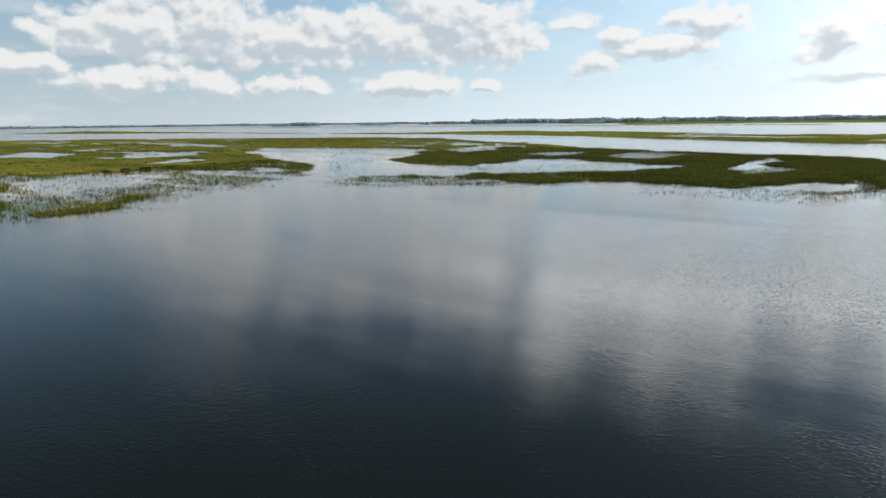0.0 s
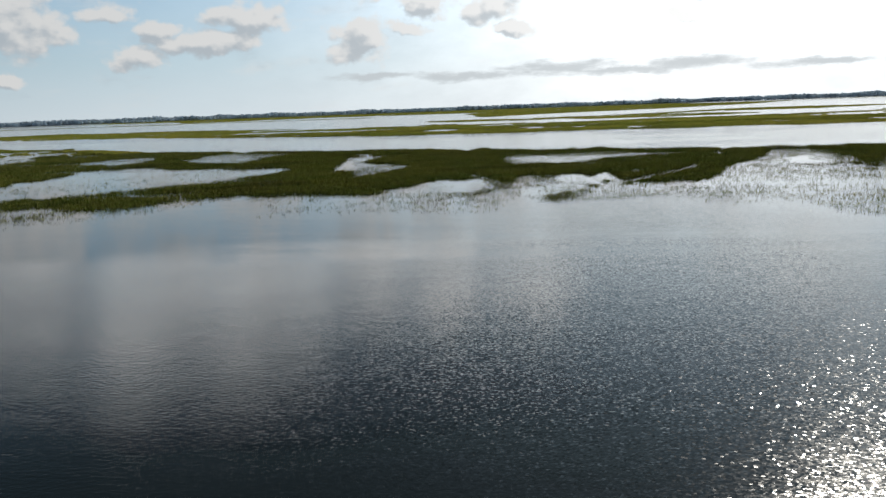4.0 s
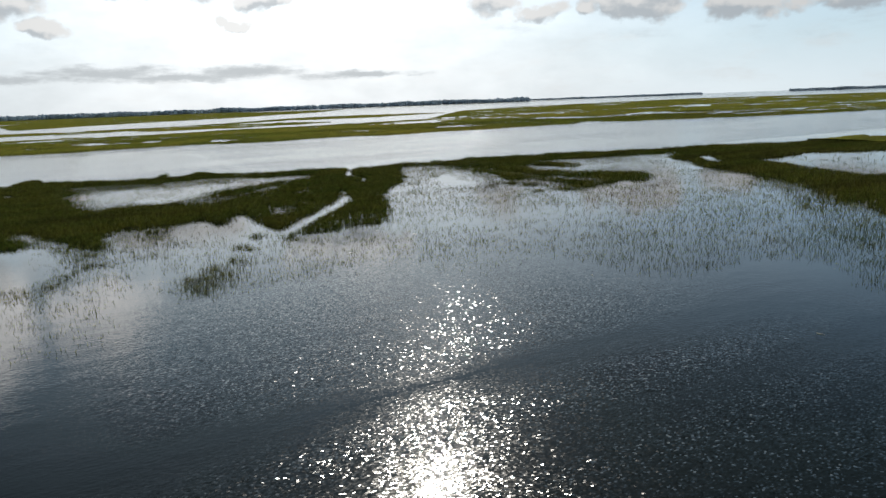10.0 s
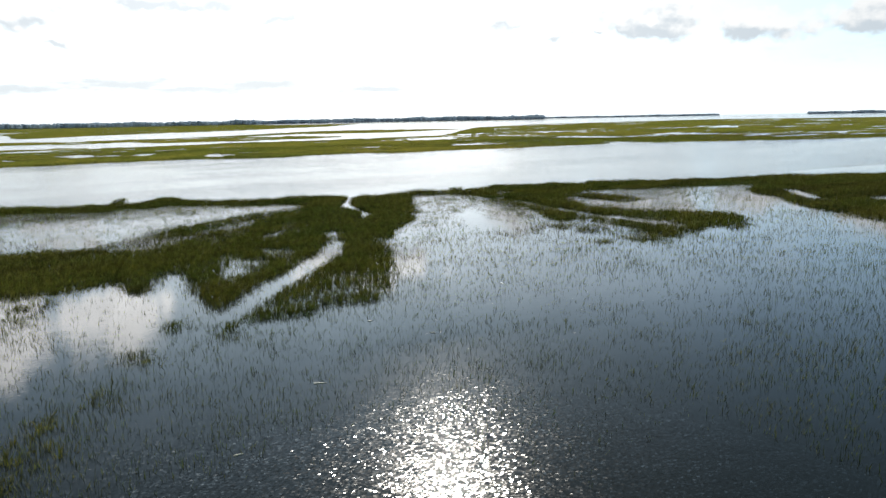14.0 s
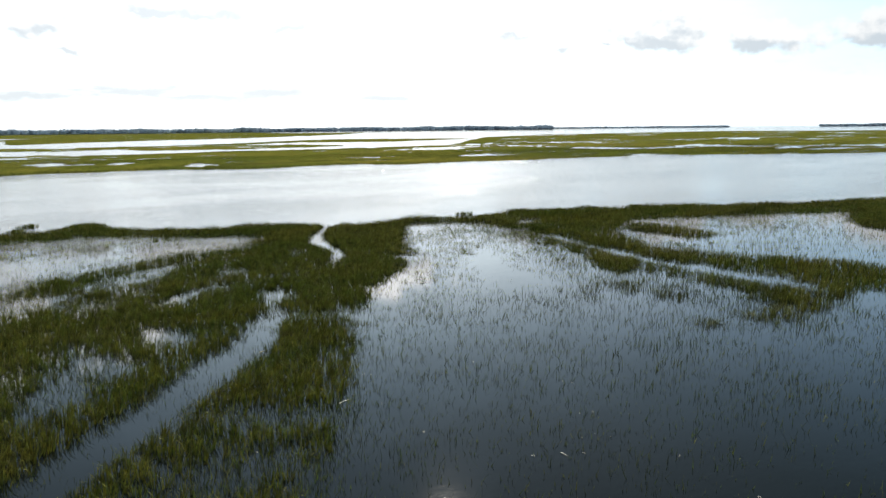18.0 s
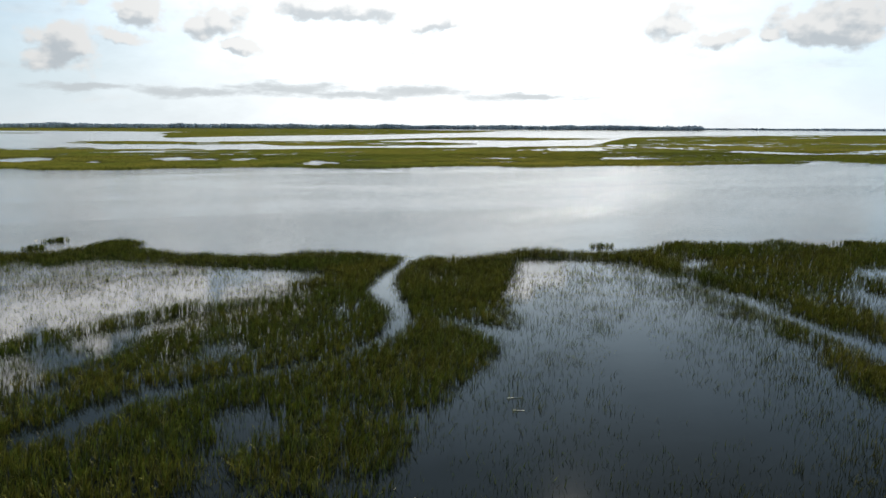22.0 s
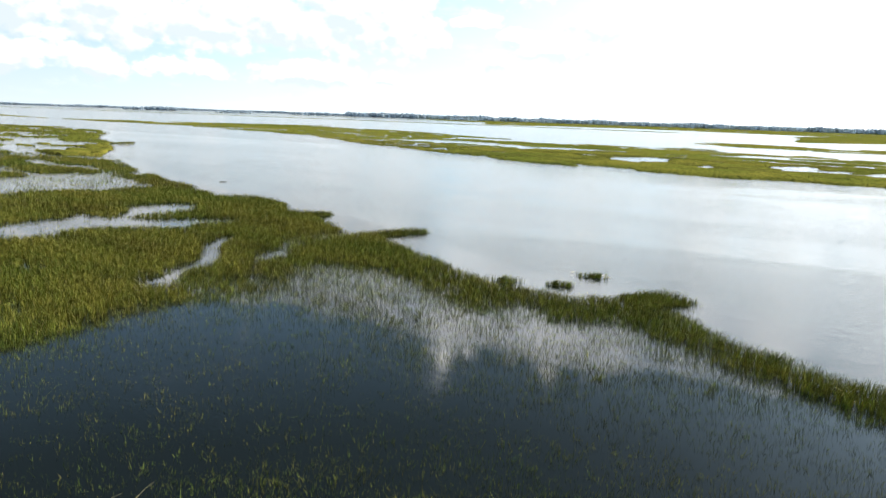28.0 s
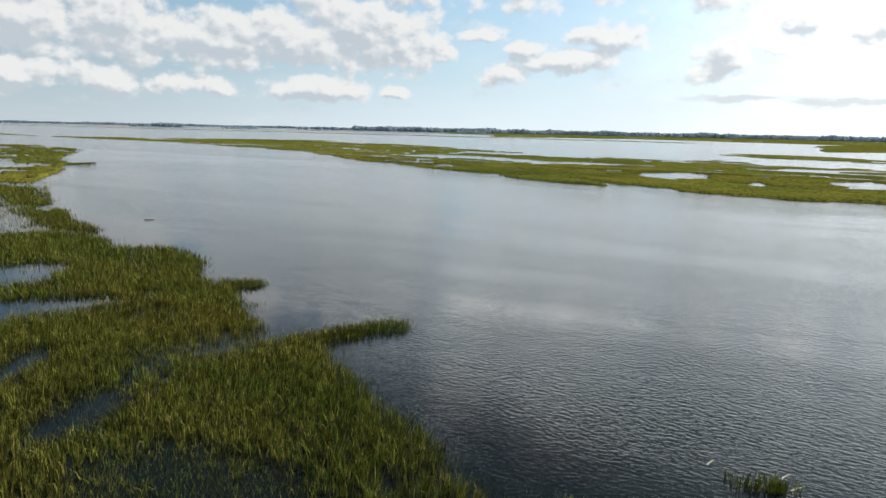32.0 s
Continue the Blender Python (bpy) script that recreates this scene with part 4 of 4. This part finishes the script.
# Low wet streaks that run through the wide marsh, away from the creek and the levee.
streak = rough_noise(PX / 13 + PY / 40, PY / 3.6 - PX / 50, 61, 4)
wide = 0.35 * ramp01(FAR, 60, 110) + 0.65 * np.maximum(ramp01(-PX, 20, 60), ramp01(-PX, -5, 40) * (PY < 112)) * (1 - 0.75 * ramp01(PY, 132, 145) * ramp01(PX, -130, -90))
GROWTH -= 0.75 * GROWTH * ramp01(streak + 0.05, 0.10, 0.2) * np.clip(wide, 0, 1) * (FAR < 420)
streak = rough_noise(PX / 60, PY / 17, 71, 4)
GROWTH -= 0.85 * GROWTH * ramp01(streak, 0.10, 0.165) * (FAR > 200)
streak = rough_noise(PX / 8 + PY / 30, PY / 2.0 - PX / 40, 81, 4)
GROWTH -= 0.6 * GROWTH * ramp01(streak, 0.12, 0.2) * np.clip(wide, 0, 1) * (FAR < 300)
streak = rough_noise(PX / 22, PY / 6, 91, 4)
GROWTH -= 0.8 * GROWTH * ramp01(streak, 0.105, 0.165) * (FAR > 110) * (FAR < 600)
mottle = rough_noise(PX / 3.4 + PY / 12, PY / 2.0, 131, 4)
GROWTH -= 0.3 * GROWTH * ramp01(mottle, 0.10, 0.19) * (FAR < 75) * (GROWTH > 0.6)
near_growth = GROWTH[: nx * ny].reshape(ny, nx)
far_growth = GROWTH[nx * ny :].reshape(nr, na)


def growth_at(x, y):
    """How thickly grass grows at given places."""
    u, v = (x - BOX[0]) / CELL, (y - BOX[2]) / CELL
    inside = (u > 0) & (u < nx - 1.01) & (v > 0) & (v < ny - 1.01)
    i, j = np.clip(u, 0, nx - 2).astype(int), np.clip(v, 0, ny - 2).astype(int)
    a, b = np.clip(u - i, 0, 1), np.clip(v - j, 0, 1)
    g = near_growth
    one = (g[j, i] * (1 - a) + g[j, i + 1] * a) * (1 - b) + (g[j + 1, i] * (1 - a) + g[j + 1, i + 1] * a) * b
    dx, dy = x - CENTRE[0], y - CENTRE[1]
    u = (np.arctan2(-dx, dy) - ang[0]) / (ang[1] - ang[0])
    v = np.log(np.maximum(np.hypot(dx, dy), 45.1) / 45.0) / np.log(rad[1] / rad[0])
    ok = (u > 0) & (u < na - 1) & (v < nr - 1)
    two = np.where(ok, far_growth[np.clip(np.rint(v), 0, nr - 1).astype(int), np.clip(np.rint(u), 0, na - 1).astype(int)], 0)
    return np.where(inside, one, two)


def mesh_of(name, verts, faces, mat, smooth=False, attributes=()):
    """A mesh object from arrays of places and of faces with equal corner counts."""
    me = bpy.data.meshes.new(name)
    count, corners = faces.shape
    me.vertices.add(len(verts))
    me.vertices.foreach_set("co", np.ascontiguousarray(verts, np.float32).ravel())
    me.loops.add(count * corners)
    me.loops.foreach_set("vertex_index", np.ascontiguousarray(faces, np.int32).ravel())
    me.polygons.add(count)
    me.polygons.foreach_set("loop_start", np.arange(0, count * corners, corners, dtype=np.int32))
    me.polygons.foreach_set("loop_total", np.full(count, corners, np.int32))
    me.polygons.foreach_set("use_smooth", np.full(count, smooth))
    for key, values in attributes:
        me.attributes.new(key, "FLOAT", "POINT").data.foreach_set("value", np.ascontiguousarray(values, np.float32))
    me.materials.append(mat)
    me.update()
    me.validate()
    return new(name, me)


def grid_faces(rows, cols):
    k = np.arange(rows * cols).reshape(rows, cols)
    return np.stack([k[:-1, :-1], k[:-1, 1:], k[1:, 1:], k[1:, :-1]], -1).reshape(-1, 4)


def kept(verts, faces):
    """Drops the places that no face uses."""
    used, back = np.unique(faces, return_inverse=True)
    return verts[used], back.reshape(faces.shape)


# ---- ground and water ----
bed = np.array([(-4600, -4600, -0.9), (4600, -4600, -0.9), (4600, 4600, -0.9), (-4600, 4600, -0.9)], float)
tagged(mesh_of("ground", bed, np.array([[0, 1, 2, 3]]), SEABED), "dark muddy bed under the shallow tidal water", "ground", kind="structure")

# Water: fine cells round the flight, which know how open to the wind they are, and a wide sheet beyond.
STEP = 1.6
wx, wy = np.meshgrid(np.arange(-260, 341, STEP), np.arange(-110, 291, STEP))
shelter = growth_at(wx.ravel(), wy.ravel()).reshape(wx.shape)
for _ in range(3):
    pad = np.pad(shelter, 2, mode="edge")
    shelter = sum(pad[a : a + wx.shape[0], b : b + wx.shape[1]] for a in range(5) for b in range(5)) / 25
river = ramp01(wy.ravel() - 60 - 0.25 * np.abs(wx.ravel()), 60, 100)
lee = np.where(wy.ravel() - 0.12 * np.abs(wx.ravel() - 10) > 138, 0.35, 1.0)
open_air = 1 - lee * ramp01(shelter.ravel(), 0.03, 0.34)
wind = open_air * (0.62 + 0.38 * river) * (0.4 + 0.6 * ramp01(wy.ravel(), 8, 34))
lane = wx.ravel() - 0.2 * (wy.ravel() - 40)
breeze = ramp01(wy.ravel(), 8, 22) * ramp01(lane, -8, 4) * (1 - 0.9 * ramp01(lane, 13, 30)) * (1 - 0.96 * ramp01(wy.ravel(), 70, 82))
wind = np.maximum(wind, 0.6 * breeze * ramp01(wy.ravel(), 16, 34))
breeze = breeze * (1 - 0.9 * np.exp(-(((wy.ravel() - 53.0) / 1.8) ** 4)))  # a calm lane across the glitter
glint = np.where(wy.ravel() > 130, 0.5 * ramp01(wx.ravel(), 26, 45), breeze)
verts = np.c_[wx.ravel(), wy.ravel(), np.zeros(wx.size)]
faces = grid_faces(*wx.shape)
x0, x1, y0, y1 = wx.min(), wx.max(), wy.min(), wy.max()
ring = np.array([(-4500, -4500), (4500, -4500), (4500, 4500), (-4500, 4500), (x0, y0), (x1, y0), (x1, y1), (x0, y1)], float)
k = len(verts)
verts = np.r_[verts, np.c_[ring, np.zeros(8)]]
faces = np.r_[faces, np.array([(0, 1, 5, 4), (1, 2, 6, 5), (2, 3, 7, 6), (3, 0, 4, 7)]) + k]
tagged(mesh_of("water", verts, faces, WATER, attributes=[("wind", np.r_[wind, np.full(8, 0.5)]), ("glint", np.r_[glint, np.full(8, 0.5)]), ("open", np.r_[open_air * (1 - np.where(wy.ravel() < 125, np.maximum(breeze, ramp01(wy.ravel(), 30, 60)), 0)), np.full(8, 0.6)])]), "dark tidal water reflecting the cloudy sky, ruffled on the river", "water", kind="structure")

# Mud that just breaks the surface where the grass is thick.
z = -0.43 + 0.4 * ramp01(near_growth, 0.65, 1.0) + 0.05 * rough_noise(gx / 3, gy / 3, 21)
verts, faces = np.c_[gx.ravel(), gy.ravel(), z.ravel()], grid_faces(ny, nx)
faces = faces[near_growth.ravel()[faces].max(1) > 0.4]
tagged(mesh_of("mudflat", *kept(verts, faces), MUD, True), "wet brown marsh mud between the roots of the grass", "mud", kind="structure")

# The marsh further off: a close canopy with sharp, ragged banks.
lift = ramp01(far_growth, 0.42, 0.75)
bumps = rough_noise(fx / 7, fy / 7, 31, 4) * 0.5 + rough_noise(fx / 1.7, fy / 1.7, 41, 2) * 0.25
reach = np.hypot(fx - CENTRE[0], fy - CENTRE[1])
z = -0.3 + lift * (0.82 + bumps - ramp01(reach, 120, 240) * (0.28 + 0.45 * bumps))
faces = grid_faces(nr, na)
inner = (fx > BOX[0] + 1) & (fx < BOX[1] - 1) & (fy > BOX[2] + 1) & (fy < BOX[3] - 1)
faces = faces[(far_growth.ravel()[faces].max(1) > 0.42) & ~inner.ravel()[faces].all(1)]
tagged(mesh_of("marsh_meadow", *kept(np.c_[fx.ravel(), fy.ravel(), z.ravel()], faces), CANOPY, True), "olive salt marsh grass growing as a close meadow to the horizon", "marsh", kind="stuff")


# ---- grass ----
def blades(x, y, z, height, width, count, rng, bend=0.35, bent=False, spread_by=0.13):
    """Tapering blades, count to each place. bent: blades of two lengths that droop at the tip."""
    x, y, z, height = (np.repeat(v, count) for v in (x, y, z, height))
    k = len(x)
    turn, way = rng.random(k) * 2 * np.pi, rng.random(k) * 2 * np.pi
    reach = rng.random(k) ** 0.5 * spread_by
    x, y = x + np.cos(turn) * reach, y + np.sin(turn) * reach
    h = height * (0.55 + 0.6 * rng.random(k))
    lean = h * bend * rng.random(k)
    wide = width * (0.6 + 0.7 * rng.random(k)) / 2
    sx, sy = -np.sin(way) * wide, np.cos(way) * wide
    tx, ty = np.cos(turn) * lean + 0.12 * h, np.sin(turn) * lean
    a, b = np.c_[x + sx, y + sy, z], np.c_[x - sx, y - sy, z]
    tip = np.c_[x + tx, y + ty, z + h]
    if not bent:
        return np.stack([a, b, tip], 1).reshape(-1, 3), np.arange(3 * k).reshape(-1, 3)
    mid = np.c_[x + 0.35 * tx, y + 0.35 * ty, z + 0.62 * h]
    off = np.c_[sx, sy, np.zeros(k)] * 0.75
    tip = np.c_[x + 1.25 * tx, y + 1.25 * ty, z + 0.97 * h]
    verts = np.stack([a, b, mid - off, mid + off, tip], 1).reshape(-1, 3)
    s = 5 * np.arange(k)[:, None]
    return verts, np.concatenate([s + [0, 1, 2], s + [0, 2, 3], s + [3, 2, 4]])


def scatter(x0, x1, y0, y1, gap, rng):
    x, y = np.meshgrid(np.arange(x0, x1, gap), np.arange(y0, y1, gap))
    x, y = x.ravel() + (rng.random(x.size) - 0.5) * gap, y.ravel() + (rng.random(x.size) - 0.5) * gap
    return x, y


def grass(name, label, region, gap, chance, height, width, count, mat, seed, bent=False, sink=0.12, clump_by=0.65):
    """One bed of grass. region: x0, x1, y0, y1. chance: growth to the share of places that carry a tuft."""
    rng = np.random.default_rng(seed)
    x, y = scatter(*region, gap, rng)
    g = growth_at(x, y)
    clump = rough_noise(x / 1.6, y / 1.6, seed + 5, 3) * 1.3
    share = chance(g, clump)
    keep = rng.random(len(x)) < share
    x, y, g = x[keep], y[keep], g[keep]
    tall = height * (0.62 + 0.38 * ramp01(g, 0.2, 0.95)) * (1 + 0.5 * rough_noise(x / 6, y / 6, seed + 9, 3) + 0.8 * rough_noise(x / 0.7, y / 0.7, seed + 13, 2) + 0.5 * (rng.random(len(x)) - 0.5))
    base = np.where(g > 0.7, 0.0, -sink)
    verts, faces = blades(x, y, base, tall, width, count, rng, 0.75 if bent else 0.7, bent, clump_by * gap)
    return tagged(mesh_of(name, verts, faces, mat), label, "grass", kind="stuff")


def thick(g, c):
    return ramp01(g + 0.5 * c, 0.4, 0.95)


def thin(g, c):
    return np.clip((1.7 * g + 1.2 * g * g) * (1 + 1.5 * c), 0, 0.96) * (g > 0.03) * (1 - ramp01(g, 0.62, 0.78))


grass("marsh_grass", "thick olive cordgrass on the point between creek and lagoon", (-22, 62, 66, 128), 0.25, thick, 0.5, 0.023, 11, GRASS, 101, True, clump_by=0.5)
grass("marsh_grass", "tall green cordgrass on the levee along the river", (-22, 62, 128, 172), 0.25, thick, 0.55, 0.023, 11, GRASS, 102, True, clump_by=0.5)
grass("marsh_grass", "olive cordgrass on the low ground past the lagoon", (62, 135, 60, 150), 0.3, thick, 0.52, 0.05, 6, GRASS, 103, clump_by=0.4)
grass("marsh_grass", "yellow-green cordgrass beside the ponds up river", (-75, -22, 0, 195), 0.33, thick, 0.54, 0.045, 9, GRASS, 104, clump_by=0.4)
grass("marsh_grass", "dull olive cordgrass along the lagoon edge", (-22, 62, 0, 66), 0.26, thick, 0.5, 0.045, 5, GRASS, 105)
grass("drowned_grass", "thin green stalks standing in the flooded back lagoon", (-12, 100, 115, 172), 0.17, thin, 0.46, 0.021, 5, DROWNED, 106)
grass("drowned_grass", "sparse dark stalks standing in the open lagoon", (-12, 100, 0, 115), 0.22, thin, 0.5, 0.034, 3, DROWNED, 107)
grass("drowned_grass", "thin stalks standing in shallow ponds by the river", (-75, -12, 0, 195), 0.36, thin, 0.5, 0.055, 3, DROWNED, 108)
grass("drowned_grass", "thin stalks along the flooded marsh edge", (-130, -75, 0, 195), 0.5, thin, 0.55, 0.08, 3, DROWNED, 113)
grass("marsh_grass", "olive cordgrass beside the wide bay", (-130, -75, 0, 195), 0.4, thick, 0.5, 0.07, 5, GRASS, 114)
grass("marsh_grass", "ragged cordgrass along the far bank of the river", (-130, 330, 195, 330), 0.7, thick, 0.42, 0.13, 5, GRASS, 109)
grass("marsh_grass", "cordgrass meadow up river and beyond the bend", (-330, -130, 0, 330), 1.0, thick, 0.42, 0.2, 5, GRASS, 110)
grass("marsh_grass", "cordgrass meadow on the flats down river", (135, 330, -40, 195), 0.9, thick, 0.42, 0.18, 5, GRASS, 111)
grass("drowned_grass", "thin stalks standing in far shallow ponds", (-330, 330, 195, 330), 0.9, thin, 0.4, 0.12, 3, DROWNED, 112)
grass("drowned_grass", "thin stalks standing in pools of the flats", (100, 260, 30, 195), 0.8, thin, 0.6, 0.12, 3, DROWNED, 115)
grass("drowned_grass", "thin stalks along the shore of the wide bay", (-300, -130, 0, 195), 0.9, thin, 0.6, 0.13, 3, DROWNED, 116)


# ---- far woods ----
def woods(name, label, points, tall, deep, gap, seed, kind="stuff"):
    """A belt of tree crowns with a ragged top, along a line of places."""
    rng = np.random.default_rng(seed)
    crown = bmesh.new()
    bmesh.ops.create_icosphere(crown, subdivisions=1, radius=1.0)
    cv = np.array([v.co for v in crown.verts])
    cf = np.array([[v.index for v in f.verts] for f in crown.faces])
    crown.free()
    verts, faces, count = [], [], 0
    p = np.array(points, float)
    for a, b in zip(p[:-1], p[1:]):
        length = np.hypot(*(b - a))
        side = np.array((a[1] - b[1], b[0] - a[0])) / length
        for s in np.arange(0, length, gap):
            for row in range(3):
                at = a + (b - a) * (s + rng.random() * gap) / length + side * (rng.random() * deep)
                h = tall * (0.84 + 0.18 * rng.random()) * (0.8 + 0.5 * float(smooth_noise(at[0:1] / 60, at[1:2] / 60, seed)[0]))
                r = h * (0.4 + 0.25 * rng.random())
                lump = 1 + 0.3 * (rng.random((len(cv), 1)) - 0.5)
                verts.append(cv * lump * (r, r, h * 0.55) + (at[0], at[1], h * 0.5))
                faces.append(cf + count)
                count += len(cv)
    return tagged(mesh_of(name, np.concatenate(verts), np.concatenate(faces), HAZED_WOODS), label, "trees", kind=kind)


def ray_place(az, r):
    return (-math.sin(radians(az)) * r, math.cos(radians(az)) * r + 60)


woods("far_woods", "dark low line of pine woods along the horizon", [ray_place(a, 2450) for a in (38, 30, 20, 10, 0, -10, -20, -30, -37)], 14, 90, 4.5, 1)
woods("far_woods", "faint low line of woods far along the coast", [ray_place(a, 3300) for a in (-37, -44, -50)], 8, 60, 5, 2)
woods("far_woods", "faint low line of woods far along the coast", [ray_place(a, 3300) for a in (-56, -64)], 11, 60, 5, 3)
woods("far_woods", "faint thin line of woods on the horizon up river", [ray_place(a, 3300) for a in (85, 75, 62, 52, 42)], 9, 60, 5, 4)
woods("wooded_island", "small dark tree island standing in the far marsh", [ray_place(a, 2400) for a in (54.3, 52.2, 50.6)], 10, 40, 7, 5)
woods("wooded_island", "low dark scrub island standing in the far marsh", [ray_place(a, 2100) for a in (47.6, 45.0)], 6, 30, 7, 6)
woods("wooded_island", "long low wooded island on the horizon", [ray_place(a, 2500) for a in (42.3, 36.5)], 9, 40, 7, 7)
woods("wooded_island", "low dark wooded hump before the far tree line", [ray_place(a, 2200) for a in (29.6, 27.4)], 7, 40, 7, 8)


# ---- things ----
def part(name, bm, mat, parent, label=""):
    """Links a bmesh as one mesh object under a thing."""
    me = bpy.data.meshes.new(name)
    bm.to_mesh(me)
    bm.free()
    me.materials.append(mat)
    ob = new(name, me)
    ob.parent = parent
    return tagged(ob, label) if label else ob


def grass_islet(x, y, long, wide, turn, label, seed, tall=0.45):
    """A hummock of roots and mud in the water with a tuft of cordgrass on it."""
    rng = np.random.default_rng(seed)
    thing = tagged(new("grass_islet"), label, "grass islet", "grass islets along the river")
    thing.matrix_world = pose(x, y, 0, 0, 0, turn)
    bm = bmesh.new()
    bmesh.ops.create_icosphere(bm, subdivisions=3, radius=1.0)
    for v in bm.verts:
        k = 1 + 0.35 * noise.noise(Vector((v.co.x * 2 + seed, v.co.y * 2, v.co.z)))
        v.co = Vector((v.co.x * long / 2 * k, v.co.y * wide / 2 * k, v.co.z * 0.08 - 0.07))
    part("mud_base", bm, MUD, thing)
    count = int(long * wide * 19)
    a, r = rng.random(count) * 2 * np.pi, rng.random(count) ** 0.5
    ragged = 0.75 + 0.45 * np.sin(3 * a + seed) * np.cos(2 * a - seed)
    bx, by = np.cos(a) * r * ragged * long / 2, np.sin(a) * r * ragged * wide / 2
    verts, faces = blades(bx, by, np.full(count, -0.05), tall * (0.75 + 0.4 * rng.random(count)), 0.04, 5, rng, bent=True)
    blade_mesh = mesh_of("grass", verts, faces, GRASS)
    blade_mesh.parent = thing
    tagged(blade_mesh, kind="stuff")
    return thing


ISLETS = [
    (15.6, 152.2, 2.2, 1.1, 27, "low tuft of green cordgrass standing in the river"),
    (16.6, 155.8, 2.4, 0.9, 15, "thin green cordgrass tuft in the river, half drowned"),
    (12.4, 151.0, 2.0, 1.3, 17, "rounded clump of cordgrass just off the bank"),
    (21.6, 152.2, 5.2, 2.0, 20, "thick spit of cordgrass jutting into the river"),
    (-3.2, 160.6, 5.2, 1.3, 71, "long narrow spit of cordgrass pointing into the river"),
    (-15.6, 164.8, 3.2, 1.2, 41, "small dark cordgrass islet off the bank"),
    (-24.2, 167.6, 2.8, 1.2, 45, "small cordgrass tuft off the bank"),
    (-8.9, 158.3, 4.0, 1.4, 31, "ragged cordgrass spit with open water behind"),
    (-146.3, 232.5, 9.0, 2.5, 101, "far narrow cordgrass islet near the river bend"),
    (60.1, 141.2, 2.4, 0.9, -20, "small dark cordgrass tuft off the bank"),
    (67.5, 140.3, 3.6, 1.0, -12, "low strip of cordgrass along the bank"),
    (81.9, 136.6, 3.4, 1.3, -21, "dark cordgrass clump beside a creek mouth"),
]
for k, (x, y, long, wide, turn, label) in enumerate(ISLETS):
    grass_islet(x, y, long, wide, turn, label, 300 + k)


def rod(length, thick, sag, seed, sides=6, steps=7):
    """A slim tapering stalk along x, gently bowed."""
    rnd = random.Random(seed)
    bm = bmesh.new()
    rings = []
    for i in range(steps + 1):
        s = i / steps
        r = thick / 2 * (1 - 0.55 * s) * rnd.uniform(0.85, 1.15)
        mid = Vector(((s - 0.5) * length, sag * (1 - (2 * s - 1) ** 2), 0))
        rings.append([bm.verts.new(mid + Vector((0, math.cos(a) * r, math.sin(a) * r))) for a in (2 * math.pi * k / sides for k in range(sides))])
    for lo, hi in zip(rings, rings[1:]):
        for k in range(sides):
            bm.faces.new((lo[k], lo[(k + 1) % sides], hi[(k + 1) % sides], hi[k]))
    bm.faces.new(list(reversed(rings[0])))
    bm.faces.new(rings[-1])
    return bm


def solo(name, bm, mat, label, category, group, m):
    me = bpy.data.meshes.new(name)
    bm.to_mesh(me)
    bm.free()
    me.materials.append(mat)
    ob = tagged(new(name, me), label, category, group)
    ob.matrix_world = m
    return ob


REEDS = [
    (17.9, 77.5, 0.5, -20), (13.7, 73.0, 0.3, -1), (26.9, 62.1, 0.3, -114), (28.9, 95.0, 0.5, 23), (26.1, 98.1, 0.4, 38), (27.7, 102.3, 0.35, 37),
    (31.6, 101.6, 0.5, -13), (40.6, 112.5, 0.6, -15), (40.3, 111.4, 0.4, -21), (37.4, 118.9, 0.3, -38), (14.8, 156.6, 0.45, 77), (16.9, 156.9, 0.5, 69),
    (17.3, 156.3, 0.6, 58), (24.8, 81.0, 0.35, -62), (23.0, 84.5, 0.3, 0), (27.6, 48.3, 0.3, -72), (21.6, 153.8, 0.5, -36), (33.3, 87.8, 0.25, -83), (24.6, 97.1, 0.35, 23),
]
for k, (x, y, long, turn) in enumerate(REEDS):
    solo("floating_reed", rod(long, 0.05, 0.04 * long, k), REED, "bleached broken reed stalk floating on the water", "reed", "floating reed stalks", pose(x, y, 0.012, 0, 0, turn))
solo("driftwood", rod(1.0, 0.12, 0.05, 90), WOOD, "dark waterlogged branch drifting on the river", "driftwood", "", pose(-47.1, 180.6, 0.02, 0, 0, 60))
for k, (x, y, long, turn, tip) in enumerate([(15.8, 121.5, 0.8, 83, 24), (16.5, 121.9, 1.2, 102, 28)]):
    solo("fallen_reed", rod(long, 0.022, 0.16, 60 + k), STRAW, "tan dead reed leaning over the flooded grass", "reed", "leaning dead reeds", pose(x, y, 0.5 * long * math.sin(radians(tip)) - 0.04, 0, -tip, turn))

# Bits of reed litter that drift off the point.
rng = np.random.default_rng(77)
count = 90
bx, by = 24 + rng.random(count) * 14, 76 + rng.random(count) * 32
bt, bl = rng.random(count) * np.pi, 0.03 + 0.06 * rng.random(count)
ex, ey = np.cos(bt) * bl, np.sin(bt) * bl
wx2, wy2 = -np.sin(bt) * 0.012, np.cos(bt) * 0.012
low, top = np.full(count, -0.004), np.full(count, 0.012)
verts = np.stack([np.c_[bx - ex, by - ey, low], np.c_[bx + wx2, by + wy2, top], np.c_[bx + ex, by + ey, low], np.c_[bx - wx2, by - wy2, top]], 1).reshape(-1, 3)
s = 4 * np.arange(count)[:, None]
tagged(mesh_of("reed_litter", verts, np.concatenate([s + [0, 3, 1], s + [1, 3, 2]]), REED), "small pale bits of reed drifting on the water", "litter", kind="stuff")
